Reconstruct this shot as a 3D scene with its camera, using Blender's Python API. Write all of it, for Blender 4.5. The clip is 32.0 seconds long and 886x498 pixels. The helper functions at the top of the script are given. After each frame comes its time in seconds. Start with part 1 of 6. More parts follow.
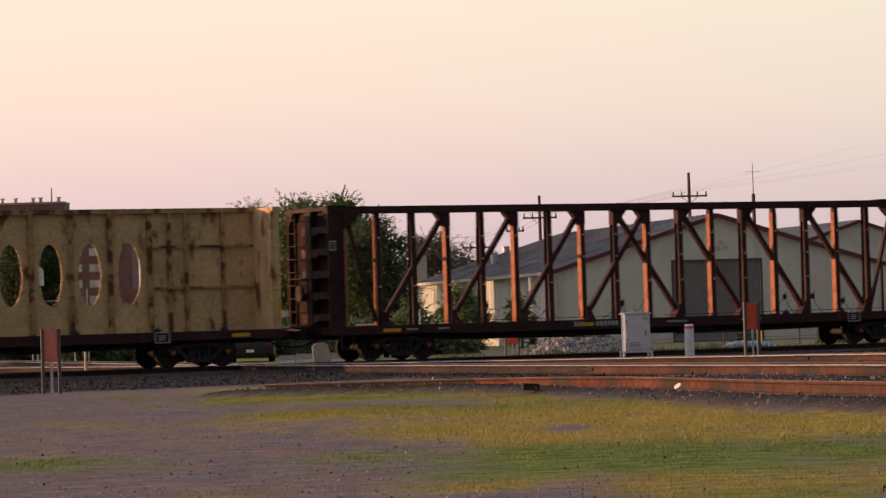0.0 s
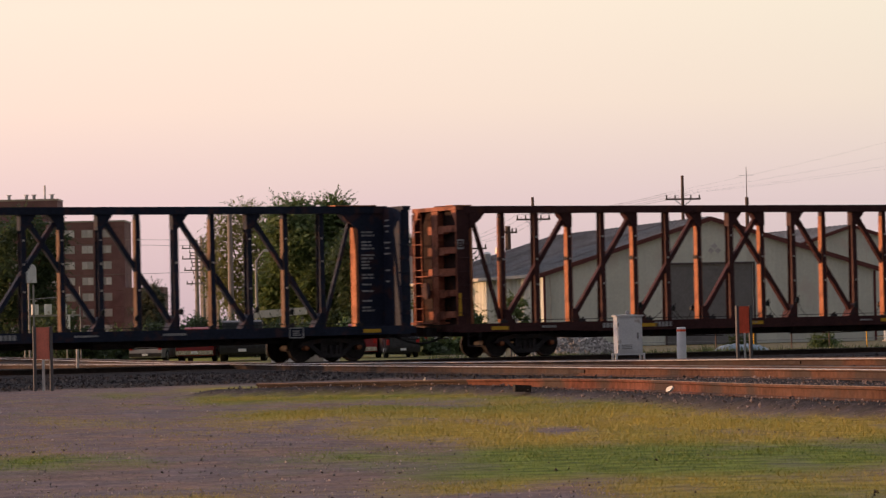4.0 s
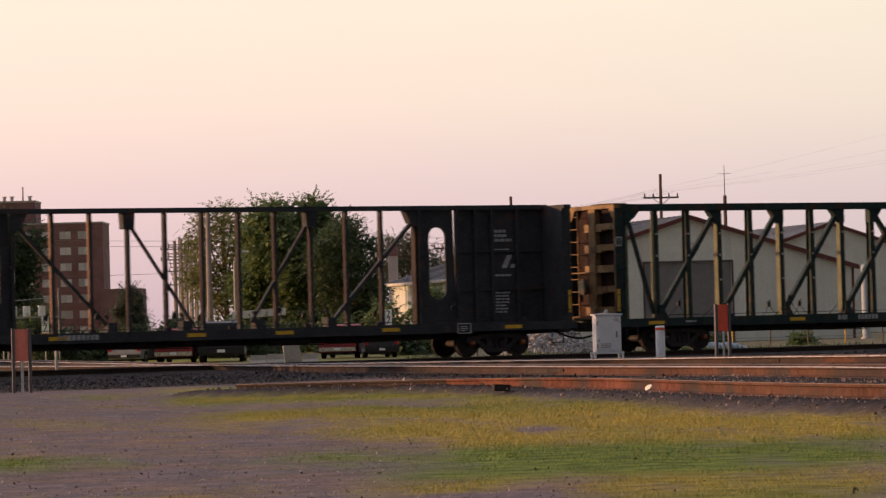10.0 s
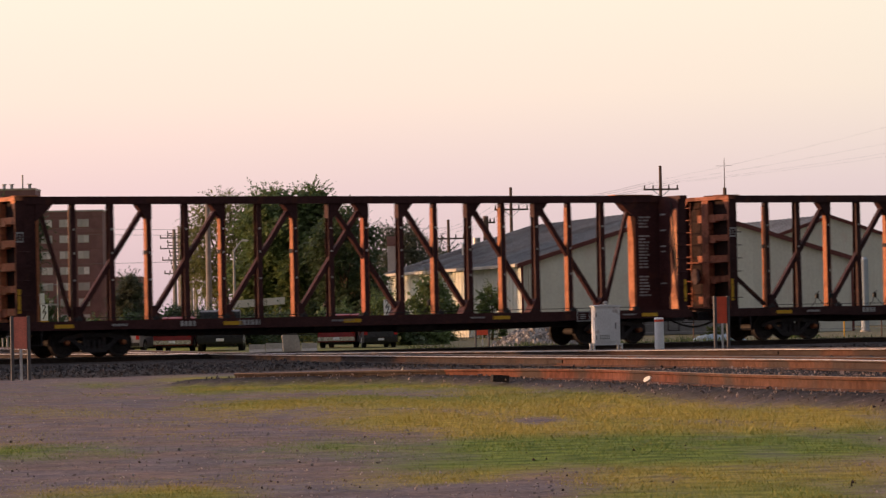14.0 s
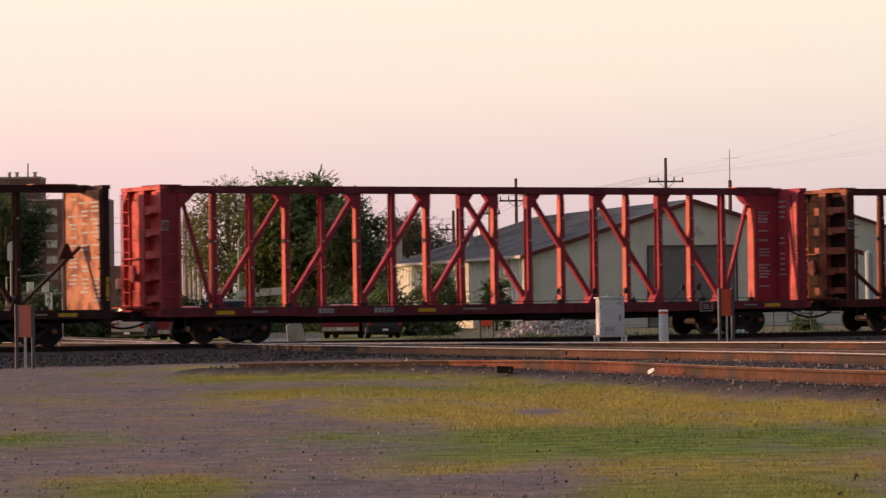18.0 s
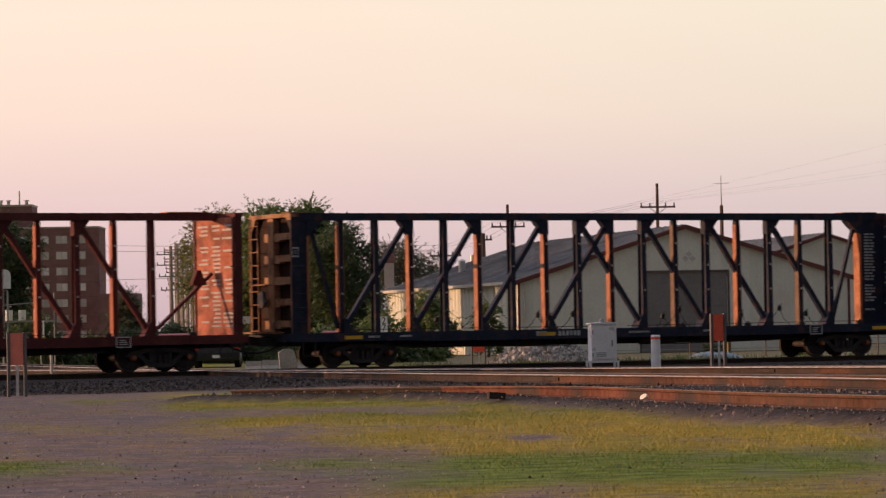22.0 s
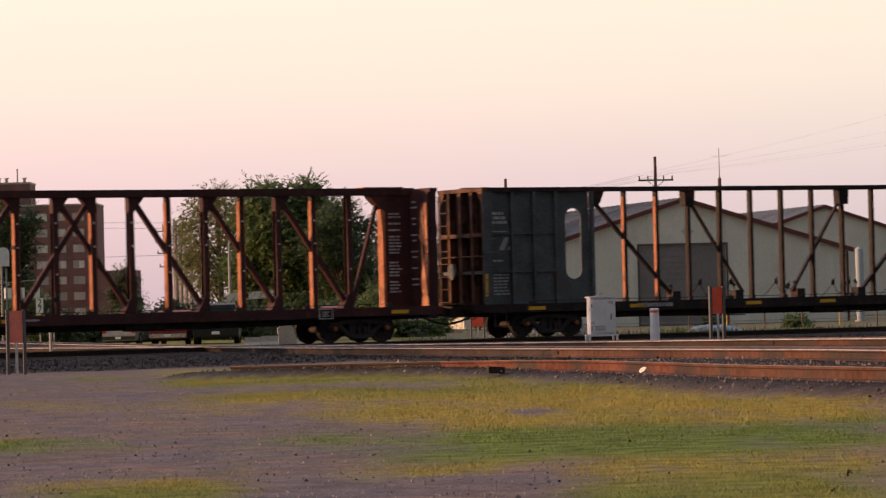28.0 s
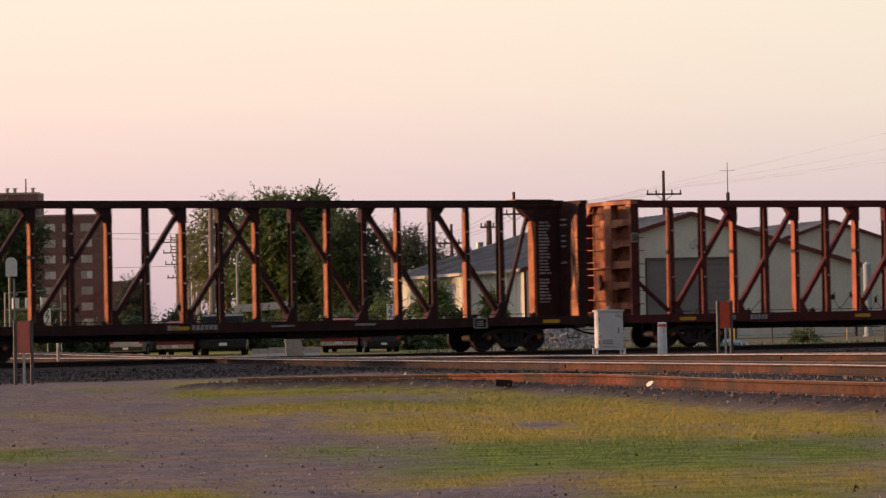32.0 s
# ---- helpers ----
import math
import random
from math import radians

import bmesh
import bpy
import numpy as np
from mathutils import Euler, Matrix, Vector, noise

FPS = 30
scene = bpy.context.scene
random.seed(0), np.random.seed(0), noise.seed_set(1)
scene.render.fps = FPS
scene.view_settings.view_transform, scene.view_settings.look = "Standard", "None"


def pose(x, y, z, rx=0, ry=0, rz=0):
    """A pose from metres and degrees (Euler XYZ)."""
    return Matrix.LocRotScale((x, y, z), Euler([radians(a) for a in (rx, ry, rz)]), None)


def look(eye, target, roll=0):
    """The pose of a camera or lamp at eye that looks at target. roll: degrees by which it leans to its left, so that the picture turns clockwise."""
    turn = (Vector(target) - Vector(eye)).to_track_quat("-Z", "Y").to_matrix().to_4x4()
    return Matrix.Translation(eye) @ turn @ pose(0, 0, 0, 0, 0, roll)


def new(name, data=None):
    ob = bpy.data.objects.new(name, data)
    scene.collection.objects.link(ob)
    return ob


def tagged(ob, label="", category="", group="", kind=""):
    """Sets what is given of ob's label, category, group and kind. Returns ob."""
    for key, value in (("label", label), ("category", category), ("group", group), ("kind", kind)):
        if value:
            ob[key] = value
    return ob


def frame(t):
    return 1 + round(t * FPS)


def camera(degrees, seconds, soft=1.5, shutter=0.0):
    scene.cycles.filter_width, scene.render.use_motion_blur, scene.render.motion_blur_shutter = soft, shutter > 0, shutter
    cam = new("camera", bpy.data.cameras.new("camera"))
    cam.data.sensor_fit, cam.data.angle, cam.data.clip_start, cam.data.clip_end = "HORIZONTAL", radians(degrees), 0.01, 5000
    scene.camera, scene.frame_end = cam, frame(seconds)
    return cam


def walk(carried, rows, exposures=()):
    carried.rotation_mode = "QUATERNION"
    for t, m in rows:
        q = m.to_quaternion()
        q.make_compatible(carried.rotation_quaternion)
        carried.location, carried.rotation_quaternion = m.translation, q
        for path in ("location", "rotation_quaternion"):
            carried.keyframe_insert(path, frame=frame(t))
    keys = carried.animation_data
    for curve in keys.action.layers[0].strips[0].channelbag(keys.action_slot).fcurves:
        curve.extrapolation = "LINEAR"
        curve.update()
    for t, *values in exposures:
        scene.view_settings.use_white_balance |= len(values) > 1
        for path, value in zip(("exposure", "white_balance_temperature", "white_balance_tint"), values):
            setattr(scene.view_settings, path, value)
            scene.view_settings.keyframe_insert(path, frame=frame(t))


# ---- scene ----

# camera on a tripod: one place, small swings of the head
cam = camera(14.21, 32.0, soft=1.35, shutter=0.2)
EYE = 1.15
ROWS = [  # seconds, yaw, pitch, roll
    (0.0, 0.360, 1.233, 1.729),
    (0.5, 0.340, 1.205, 1.513),
    (1.0, 0.343, 1.220, 1.716),
    (1.5, 0.288, 1.266, 1.604),
    (2.0, 0.291, 1.275, 1.508),
    (2.5, 0.342, 1.259, 1.318),
    (4.5, 0.218, 1.239, 1.202),
    (5.0, 0.191, 1.226, 1.191),
    (5.5, 0.173, 1.205, 1.196),
    (6.0, 0.174, 1.231, 1.289),
    (6.5, 0.186, 1.240, 1.103),
    (7.0, 0.218, 1.261, 1.296),
    (7.5, 0.192, 1.269, 1.000),
    (8.0, 0.168, 1.272, 1.299),
    (8.5, 0.085, 1.314, 1.586),
    (9.0, -0.047, 1.344, 1.233),
    (9.5, -0.072, 1.257, 1.663),
    (10.0, -0.105, 1.230, 1.523),
    (10.5, -0.165, 1.183, 1.587),
    (11.0, -0.208, 1.164, 1.275),
    (11.5, -0.152, 1.152, 1.160),
    (12.0, -0.104, 1.150, 1.183),
    (12.5, -0.108, 1.153, 1.430),
    (13.0, -0.108, 1.071, 1.068),
    (13.5, -0.101, 1.042, 0.929),
    (14.0, -0.121, 1.074, 1.152),
    (14.5, -0.163, 1.067, 0.986),
    (16.5, -0.136, 0.962, 0.808),
    (17.0, -0.089, 0.923, 0.637),
    (17.5, -0.058, 0.942, 0.881),
    (18.0, -0.050, 0.927, 0.800),
    (18.5, -0.039, 0.898, 0.728),
    (19.0, -0.000, 0.900, 0.794),
    (19.5, -0.189, 1.059, 0.722),
    (20.0, -0.359, 1.053, 0.830),
    (20.5, -0.312, 1.186, 0.893),
    (21.0, -0.277, 1.257, 0.965),
    (21.5, -0.260, 1.298, 0.971),
    (22.0, -0.177, 1.349, 1.038),
    (22.5, -0.215, 1.140, 0.742),
    (23.0, -0.228, 1.135, 1.586),
    (23.5, -0.244, 1.112, 1.303),
    (24.0, -0.203, 1.127, 1.405),
    (24.5, -0.183, 1.096, 1.248),
    (26.5, -0.083, 0.818, 0.875),
    (27.0, -0.102, 0.904, 1.205),
    (27.5, -0.161, 1.019, 1.114),
    (28.0, -0.194, 0.941, 1.443),
    (28.5, -0.203, 1.013, 1.539),
    (29.0, -0.251, 1.161, 1.360),
    (29.5, -0.248, 1.181, 1.310),
    (30.0, -0.180, 1.234, 1.339),
    (30.5, -0.101, 1.219, 1.258),
    (31.0, -0.098, 1.197, 1.253),
    (31.5, -0.073, 1.148, 1.390),
    (32.0, -0.073, 1.148, 1.092),

]
walk(cam, [(t, pose(0, 0, EYE, 90 + pitch, roll, yaw)) for t, yaw, pitch, roll in ROWS],
     [(0.0, -0.07), (2.0, -0.06), (5.0, -0.05), (8.5, -0.03), (12.0, 0.02), (14.5, 0.05), (18.0, 0.04), (20.5, 0.0), (22.0, -0.08), (23.5, 0.02), (26.5, 0.09), (28.0, 0.08), (30.0, 0.0), (32.0, -0.03)])

# ---- world and sun ----
SUN_AZ, SUN_EL = 174.0, 6.5     # degrees from +x towards +y; height over the horizon
sun_dir = Vector((math.cos(radians(SUN_AZ)) * math.cos(radians(SUN_EL)), math.sin(radians(SUN_AZ)) * math.cos(radians(SUN_EL)), math.sin(radians(SUN_EL))))
sun = new("sun", bpy.data.lights.new("sun", "SUN"))
sun.data.energy, sun.data.angle, sun.data.color = 4.3, radians(1.1), (1.0, 0.54, 0.28)
sun.matrix_world = look(sun_dir * 300, (0, 0, 0))

world = bpy.data.worlds.new("evening_sky")
scene.world = world
world.use_nodes = True
wn, wl = world.node_tree.nodes, world.node_tree.links
wn.clear()
w_out, w_bg = wn.new("ShaderNodeOutputWorld"), wn.new("ShaderNodeBackground")
w_sky, w_tc, w_sep = wn.new("ShaderNodeTexSky"), wn.new("ShaderNodeTexCoord"), wn.new("ShaderNodeSeparateXYZ")
w_sky.sky_type, w_sky.sun_disc = "NISHITA", False
w_sky.sun_elevation, w_sky.sun_rotation = radians(SUN_EL), radians(90 - SUN_AZ)
w_ramp = wn.new("ShaderNodeValToRGB")      # haze of the evening, by height
for p, c in ((0.0, (0.59, 0.475, 0.515)), (0.035, (0.785, 0.625, 0.62)), (0.062, (0.945, 0.785, 0.655)), (0.09, (1.0, 0.865, 0.69)), (0.3, (0.46, 0.48, 0.61)), (1.0, (0.24, 0.31, 0.58))):
    e = w_ramp.color_ramp.elements.new(p)
    e.color = (*c, 1)
w_ramp.color_ramp.elements.remove(w_ramp.color_ramp.elements[0])
w_ramp.color_ramp.elements.remove(w_ramp.color_ramp.elements[-1])
w_side = wn.new("ShaderNodeMapRange")      # rosier towards the sun
w_side.inputs["From Min"].default_value, w_side.inputs["From Max"].default_value = 0.12, -0.12
w_mix = wn.new("ShaderNodeMix")
w_mix.data_type, w_mix.blend_type = "RGBA", "MULTIPLY"
w_tint = wn.new("ShaderNodeValToRGB")
w_tint.color_ramp.elements[0].color, w_tint.color_ramp.elements[1].color = (0.93, 0.93, 0.955, 1), (1.06, 0.948, 0.985, 1)
w_mix.inputs[0].default_value = 1.0
w_add = wn.new("ShaderNodeMix")
w_add.data_type, w_add.blend_type = "RGBA", "ADD"
w_add.inputs[0].default_value = 0.02
wl.new(w_tc.outputs["Generated"], w_sep.inputs[0])
wl.new(w_sep.outputs["Z"], w_ramp.inputs[0])
wl.new(w_sep.outputs["X"], w_side.inputs[0])
wl.new(w_side.outputs[0], w_tint.inputs[0])
wl.new(w_tint.outputs[0], w_mix.inputs[7])
wl.new(w_ramp.outputs[0], w_mix.inputs[6])
w_dot, w_far, w_dim = wn.new("ShaderNodeVectorMath"), wn.new("ShaderNodeMapRange"), wn.new("ShaderNodeMix")
w_dot.operation = "DOT_PRODUCT"            # the glow fades away from the sunset side
w_dot.inputs[1].default_value = (-0.6, 0.8, 0.0)
w_far.inputs["From Min"].default_value, w_far.inputs["From Max"].default_value = -0.55, 0.68
w_far.inputs["To Min"].default_value, w_far.inputs["To Max"].default_value = 0.23, 1.0
w_dim.data_type, w_dim.blend_type = "RGBA", "MULTIPLY"
w_dim.inputs[0].default_value = 1.0
wl.new(w_tc.outputs["Generated"], w_dot.inputs[0])
wl.new(w_dot.outputs["Value"], w_far.inputs[0])
wl.new(w_far.outputs[0], w_dim.inputs[7])
wl.new(w_mix.outputs[2], w_dim.inputs[6])
wl.new(w_dim.outputs[2], w_add.inputs[6])
wl.new(w_sky.outputs[0], w_add.inputs[7])
wl.new(w_add.outputs[2], w_bg.inputs[0])
wl.new(w_bg.outputs[0], w_out.inputs[0])
w_bg.inputs[1].default_value = 1.0

# ---- materials ----
MATS = {}


def material(name, colour, rough=0.7, metal=0.0, vary=0.25, scale=3.0, second=None, cover=0.0, second_scale=1.2, bump=0.15, bump_scale=40.0, per_piece=0.0, glow=None, streak=1.0, spec=0.4):
    """Procedural surface: colour varied at two scales, patches of a second colour, fine relief."""
    if name in MATS:
        return MATS[name]
    m = MATS[name] = bpy.data.materials.new(name)
    m.use_nodes = True
    n, l = m.node_tree.nodes, m.node_tree.links
    b = n["Principled BSDF"]
    tc = n.new("ShaderNodeTexCoord")
    def tex(s, detail):
        t = n.new("ShaderNodeTexNoise")
        t.inputs["Scale"].default_value, t.inputs["Detail"].default_value = s, detail
        l.new(tc.outputs["Object"], t.inputs["Vector"])
        return t
    big, fine = tex(scale, 6), tex(scale * 9, 5)
    add = n.new("ShaderNodeMath")
    add.operation = "ADD"
    l.new(big.outputs[0], add.inputs[0])
    l.new(fine.outputs[0], add.inputs[1])
    rng = n.new("ShaderNodeMapRange")
    rng.inputs["From Min"].default_value, rng.inputs["From Max"].default_value = 0.7, 1.3
    rng.inputs["To Min"].default_value, rng.inputs["To Max"].default_value = 1 - vary, 1 + vary
    l.new(add.outputs[0], rng.inputs[0])
    hsv = n.new("ShaderNodeHueSaturation")
    hsv.inputs["Color"].default_value = (*colour, 1)
    value = rng.outputs[0]
    if per_piece:
        info, pr, mul = n.new("ShaderNodeObjectInfo"), n.new("ShaderNodeMapRange"), n.new("ShaderNodeMath")
        pr.inputs["To Min"].default_value, pr.inputs["To Max"].default_value = 1 - per_piece, 1 + per_piece
        mul.operation = "MULTIPLY"
        l.new(info.outputs["Random"], pr.inputs[0])
        l.new(pr.outputs[0], mul.inputs[0])
        l.new(value, mul.inputs[1])
        value = mul.outputs[0]
    l.new(value, hsv.inputs["Value"])
    out = hsv.outputs[0]
    if second:
        patch = tex(second_scale, 8)
        if streak != 1.0:          # run-down stains
            mp = n.new("ShaderNodeMapping")
            mp.inputs["Scale"].default_value = (1, 1, streak)
            l.new(tc.outputs["Object"], mp.inputs["Vector"])
            l.new(mp.outputs[0], patch.inputs["Vector"])
        cut = n.new("ShaderNodeMapRange")
        cut.inputs["From Min"].default_value, cut.inputs["From Max"].default_value = 0.62 - cover * 0.35, 0.72 - cover * 0.35
        l.new(patch.outputs[0], cut.inputs[0])
        mix = n.new("ShaderNodeMix")
        mix.data_type = "RGBA"
        mix.inputs[7].default_value = (*second, 1)
        l.new(cut.outputs[0], mix.inputs[0])
        l.new(out, mix.inputs[6])
        out = mix.outputs[2]
    l.new(out, b.inputs["Base Color"])
    b.inputs["Metallic"].default_value = metal
    b.inputs["Specular IOR Level"].default_value = spec
    rr = n.new("ShaderNodeMapRange")
    rr.inputs["From Min"].default_value, rr.inputs["From Max"].default_value = 0.7, 1.3
    rr.inputs["To Min"].default_value, rr.inputs["To Max"].default_value = min(1, rough + 0.12), max(0.05, rough - 0.12)
    l.new(add.outputs[0], rr.inputs[0])
    l.new(rr.outputs[0], b.inputs["Roughness"])
    if bump:
        bt, bp = tex(bump_scale, 4), n.new("ShaderNodeBump")
        bp.inputs["Strength"].default_value, bp.inputs["Distance"].default_value = bump, 0.02
        l.new(bt.outputs[0], bp.inputs["Height"])
        l.new(bp.outputs[0], b.inputs["Normal"])
    if glow:
        b.inputs["Emission Color"].default_value, b.inputs["Emission Strength"].default_value = (*glow[0], 1), glow[1]
    return m


RUST = (0.17, 0.06, 0.03)


def paint(name, c, rust=RUST, cover=0.0):
    grime = tuple(a * 0.72 + b * 0.28 for a, b in zip(c, rust))
    return material(name, c, 0.62, 0, 0.3, 1.5, grime, cover + 0.12, 2.2, 0.1, 30, spec=0.18)


# ---- mesh helpers ----
def box(bm, x0, x1, y0, y1, z0, z1):
    v = [bm.verts.new(p) for p in ((x0, y0, z0), (x1, y0, z0), (x1, y1, z0), (x0, y1, z0), (x0, y0, z1), (x1, y0, z1), (x1, y1, z1), (x0, y1, z1))]
    for f in ((3, 2, 1, 0), (4, 5, 6, 7), (0, 1, 5, 4), (1, 2, 6, 5), (2, 3, 7, 6), (3, 0, 4, 7)):
        bm.faces.new([v[i] for i in f])
    return bm


def prism(bm, pts, axis, a, b):
    """A polygon of (u, v) carried from a to b along an axis."""
    def put(u, v, w):
        return (w, u, v) if axis == "x" else (u, w, v) if axis == "y" else (u, v, w)
    lo, hi = [bm.verts.new(put(u, v, a)) for u, v in pts], [bm.verts.new(put(u, v, b)) for u, v in pts]
    fs = [bm.faces.new(lo), bm.faces.new(hi[::-1])]
    for i in range(len(pts)):
        j = (i + 1) % len(pts)
        fs.append(bm.faces.new((lo[j], lo[i], hi[i], hi[j])))
    bmesh.ops.recalc_face_normals(bm, faces=fs)
    return bm


def tube(bm, a, b, r0, r1=None, n=8):
    """A round bar from a to b."""
    a, b, r1 = Vector(a), Vector(b), r0 if r1 is None else r1
    d = (b - a).normalized()
    u = d.orthogonal().normalized()
    w = d.cross(u)
    rings = [[bm.verts.new(p + (u * math.cos(2 * math.pi * i / n) + w * math.sin(2 * math.pi * i / n)) * r) for i in range(n)] for p, r in ((a, r0), (b, r1))]
    for i in range(n):
        bm.faces.new((rings[0][i], rings[0][(i + 1) % n], rings[1][(i + 1) % n], rings[1][i]))
    bm.faces.new(rings[0][::-1])
    bm.faces.new(rings[1])
    return bm


def bar(bm, a, b, wide, deep):
    """A flat bar from a to b: wide in the x-z plane, deep along y."""
    a, b = Vector(a), Vector(b)
    d = (b - a).normalized()
    s = Vector((-d.z, 0, d.x)) * wide / 2
    e = Vector((0, deep / 2, 0))
    v = [bm.verts.new(p) for p in (a - s - e, a + s - e, a + s + e, a - s + e, b - s - e, b + s - e, b + s + e, b - s + e)]
    fs = [bm.faces.new([v[i] for i in f]) for f in ((3, 2, 1, 0), (4, 5, 6, 7), (0, 1, 5, 4), (1, 2, 6, 5), (2, 3, 7, 6), (3, 0, 4, 7))]
    bmesh.ops.recalc_face_normals(bm, faces=fs)
    return bm


def mesh_of(bm, name, mat):
    me = bpy.data.meshes.new(name)
    bm.to_mesh(me)
    bm.free()
    me.materials.append(mat)
    return me


def part(name, bm, mat, parent=None, label=""):
    """One mesh object out of a bmesh (or of a mesh made before)."""
    me = bm if isinstance(bm, bpy.types.Mesh) else mesh_of(bm, name, mat)
    ob = new(name, me)
    if parent:
        ob.parent = parent
    return tagged(ob, label)


def B():
    return bmesh.new()


def smooth(ob):
    for p in ob.data.polygons:
        p.use_smooth = True
    return ob

# ---- plan ----
COS, SIN = math.cos(radians(28.7)), math.sin(radians(28.7))
TRACK_Y, TRAIN_RAIL = 110.5, 0.15         # where the train's line passes straight ahead; height of its rail heads


def on_train_line(s, off=0.0, z=0.0):
    """A point s metres along the train's line, off metres to its far side."""
    return Vector((s * COS - off * SIN, TRACK_Y + s * SIN + off * COS, z))


class Line:
    """A straight track: two plan points with the heights of its rail heads."""
    def __init__(self, a, b, za, zb, lo, hi):
        self.a, self.d = Vector(a), Vector(b) - Vector(a)
        self.length = self.d.length
        self.d.normalize()
        self.n = Vector((-self.d.y, self.d.x))
        self.za, self.zb, self.lo, self.hi = za, zb, lo, hi

    def head(self, s):
        return self.za + (self.zb - self.za) * max(0, min(1, s / self.length))

    def near(self, x, y):
        p = Vector((x, y)) - self.a
        return p.dot(self.d), p.dot(self.n)


LINES = [
    Line((0, TRACK_Y), (100 * COS, TRACK_Y + 100 * SIN), TRAIN_RAIL, TRAIN_RAIL, -420, 440),
    Line((7.2, 57.0), (-5.7, 105.0), 0.33, 0.15, -45, 120),
    Line((9.5, 77.0), (-6.5, 107.0), 0.28, 0.15, -60, 120),
]
SPARE = [(-4.1, 63.4, 0.19), (-2.87, 62.2, 0.22), (-0.45, 60.4, 0.25), (1.2, 57.9, 0.275), (2.37, 54.6, 0.295), (3.05, 50.4, 0.315), (3.85, 45.4, 0.335), (5.07, 40.4, 0.355), (8.6, 31.0, 0.37)]      # loose rails beside the line


def spare_at(y):
    """Place across and head height of the loose rails at a distance y."""
    for (x0, y0, h0), (x1, y1, h1) in zip(SPARE, SPARE[1:]):
        if y1 <= y <= y0:
            f = (y0 - y) / (y0 - y1)
            return x0 + (x1 - x0) * f, h0 + (h1 - h0) * f
    return None


def ballast(x, y):
    """0 to 1: how much of the ground here is ballast, and its height."""
    cover, z = 0.0, 0.0
    for k, ln in enumerate(LINES):
        s, off = ln.near(x, y)
        if ln.lo < s < ln.hi:
            if k == 0 and -35 < off < 0 and abs(s) < 60:      # broad apron of cinders on the near side
                cover = max(cover, min(1, (29.5 + 2.5 * noise.noise((x * 0.5, y * 0.2, 4)) + off) / 3))
            c = max(0, min(1, (3.6 - abs(off)) / 1.6))
            if c > 0:
                cover, z = max(cover, c), max(z, (ln.head(s) - 0.205) * min(1, c * 1.3))
    sp = spare_at(y)
    if sp is not None:
        c = max(0, min(1, ((x - sp[0]) + 1.1) / 0.7)) if x < sp[0] else max(0, min(1, (7 - (x - sp[0])) / 2))
        cover, z = max(cover, c), max(z, (sp[1] - 0.18 + 0.10 * max(0, min(1, (y - 56) / 4))) * c)
    return cover, z


def ground_z(x, y):
    c, z = ballast(x, y)
    base = -0.32 * max(0, min(1, (y - 116) / 14)) + 0.03 * noise.noise((x * 0.35, y * 0.2, 1.7)) * (1 if y < 130 else 0)
    return base + (max(base, z) - base) * min(1.0, c)


PATCHES = [      # stands of grass: bearing from, to, distance from, to, thickness
    (-0.075, 0.13, 55, 74, 1.05), (-0.11, -0.05, 62, 72, 0.45), (-0.068, 0.13, 43, 51, 1.0), (-0.125, -0.07, 44, 48, 0.4),
    (-0.030, 0.13, 36, 44, 0.85), (0.0, 0.13, 25, 62, 0.85), (-0.14, -0.108, 29.8, 33.6, 1.1), (-0.108, -0.085, 29.5, 33, 0.6),
    (-0.042, 0.02, 30, 33.5, 0.7), (-0.026, 0.13, 24.8, 30, 0.8), (-0.11, -0.055, 18.5, 24.8, 0.95), (0.03, 0.13, 14, 26, 0.9), (-0.05, 0.0, 17, 21, 0.35),
]


def soft_box(v, a, b, e):
    return max(0.0, min(1.0, (v - a) / e + 0.5)) * max(0.0, min(1.0, (b - v) / e + 0.5))


def grass_amount(x, y, fine=0.18):
    """Patches of grass in the gravel, thicker to the east."""
    v = noise.noise((x * 0.9, y * 0.22, 3.1)) * 0.4 + noise.noise((x * 2.6, y * 0.7, 8.2)) * 0.3 + noise.noise((x * 8, y * 2.5, 5.5)) * fine
    q = x / max(8.0, y) + 0.006 * noise.noise((x * 0.8, y * 0.3, 6.0))
    d = y * (1 + 0.05 * noise.noise((x * 0.6, y * 0.05, 2.0)))
    g = 0.13
    for b0, b1, d0, d1, w in PATCHES:
        g = max(g, w * soft_box(q, b0, b1, 0.035) * soft_box(d, d0, d1, d0 * 0.12))
    bare = soft_box(q, 0.018, 0.034, 0.012) * soft_box(d, 36.5, 40, 2.5) + soft_box(q, -0.01, 0.03, 0.02) * soft_box(d, 20, 24.6, 1.5) * 0.8
    return max(0.0, min(1.0, (g - bare * 0.7) * 0.95 + v * 1.35 * (0.3 + 0.7 * g)))


def grass_yellow(x, y):
    """How dry the grass is here."""
    return max(0.0, min(1.0, 0.48 + 0.5 * soft_box(y, 34, 47, 6) - 0.75 * soft_box(y, 27.5, 33, 3) + 0.5 * soft_box(y, 23.5, 26.5, 2) + 0.5 * noise.noise((x * 0.7, y * 0.25, 9.0))))


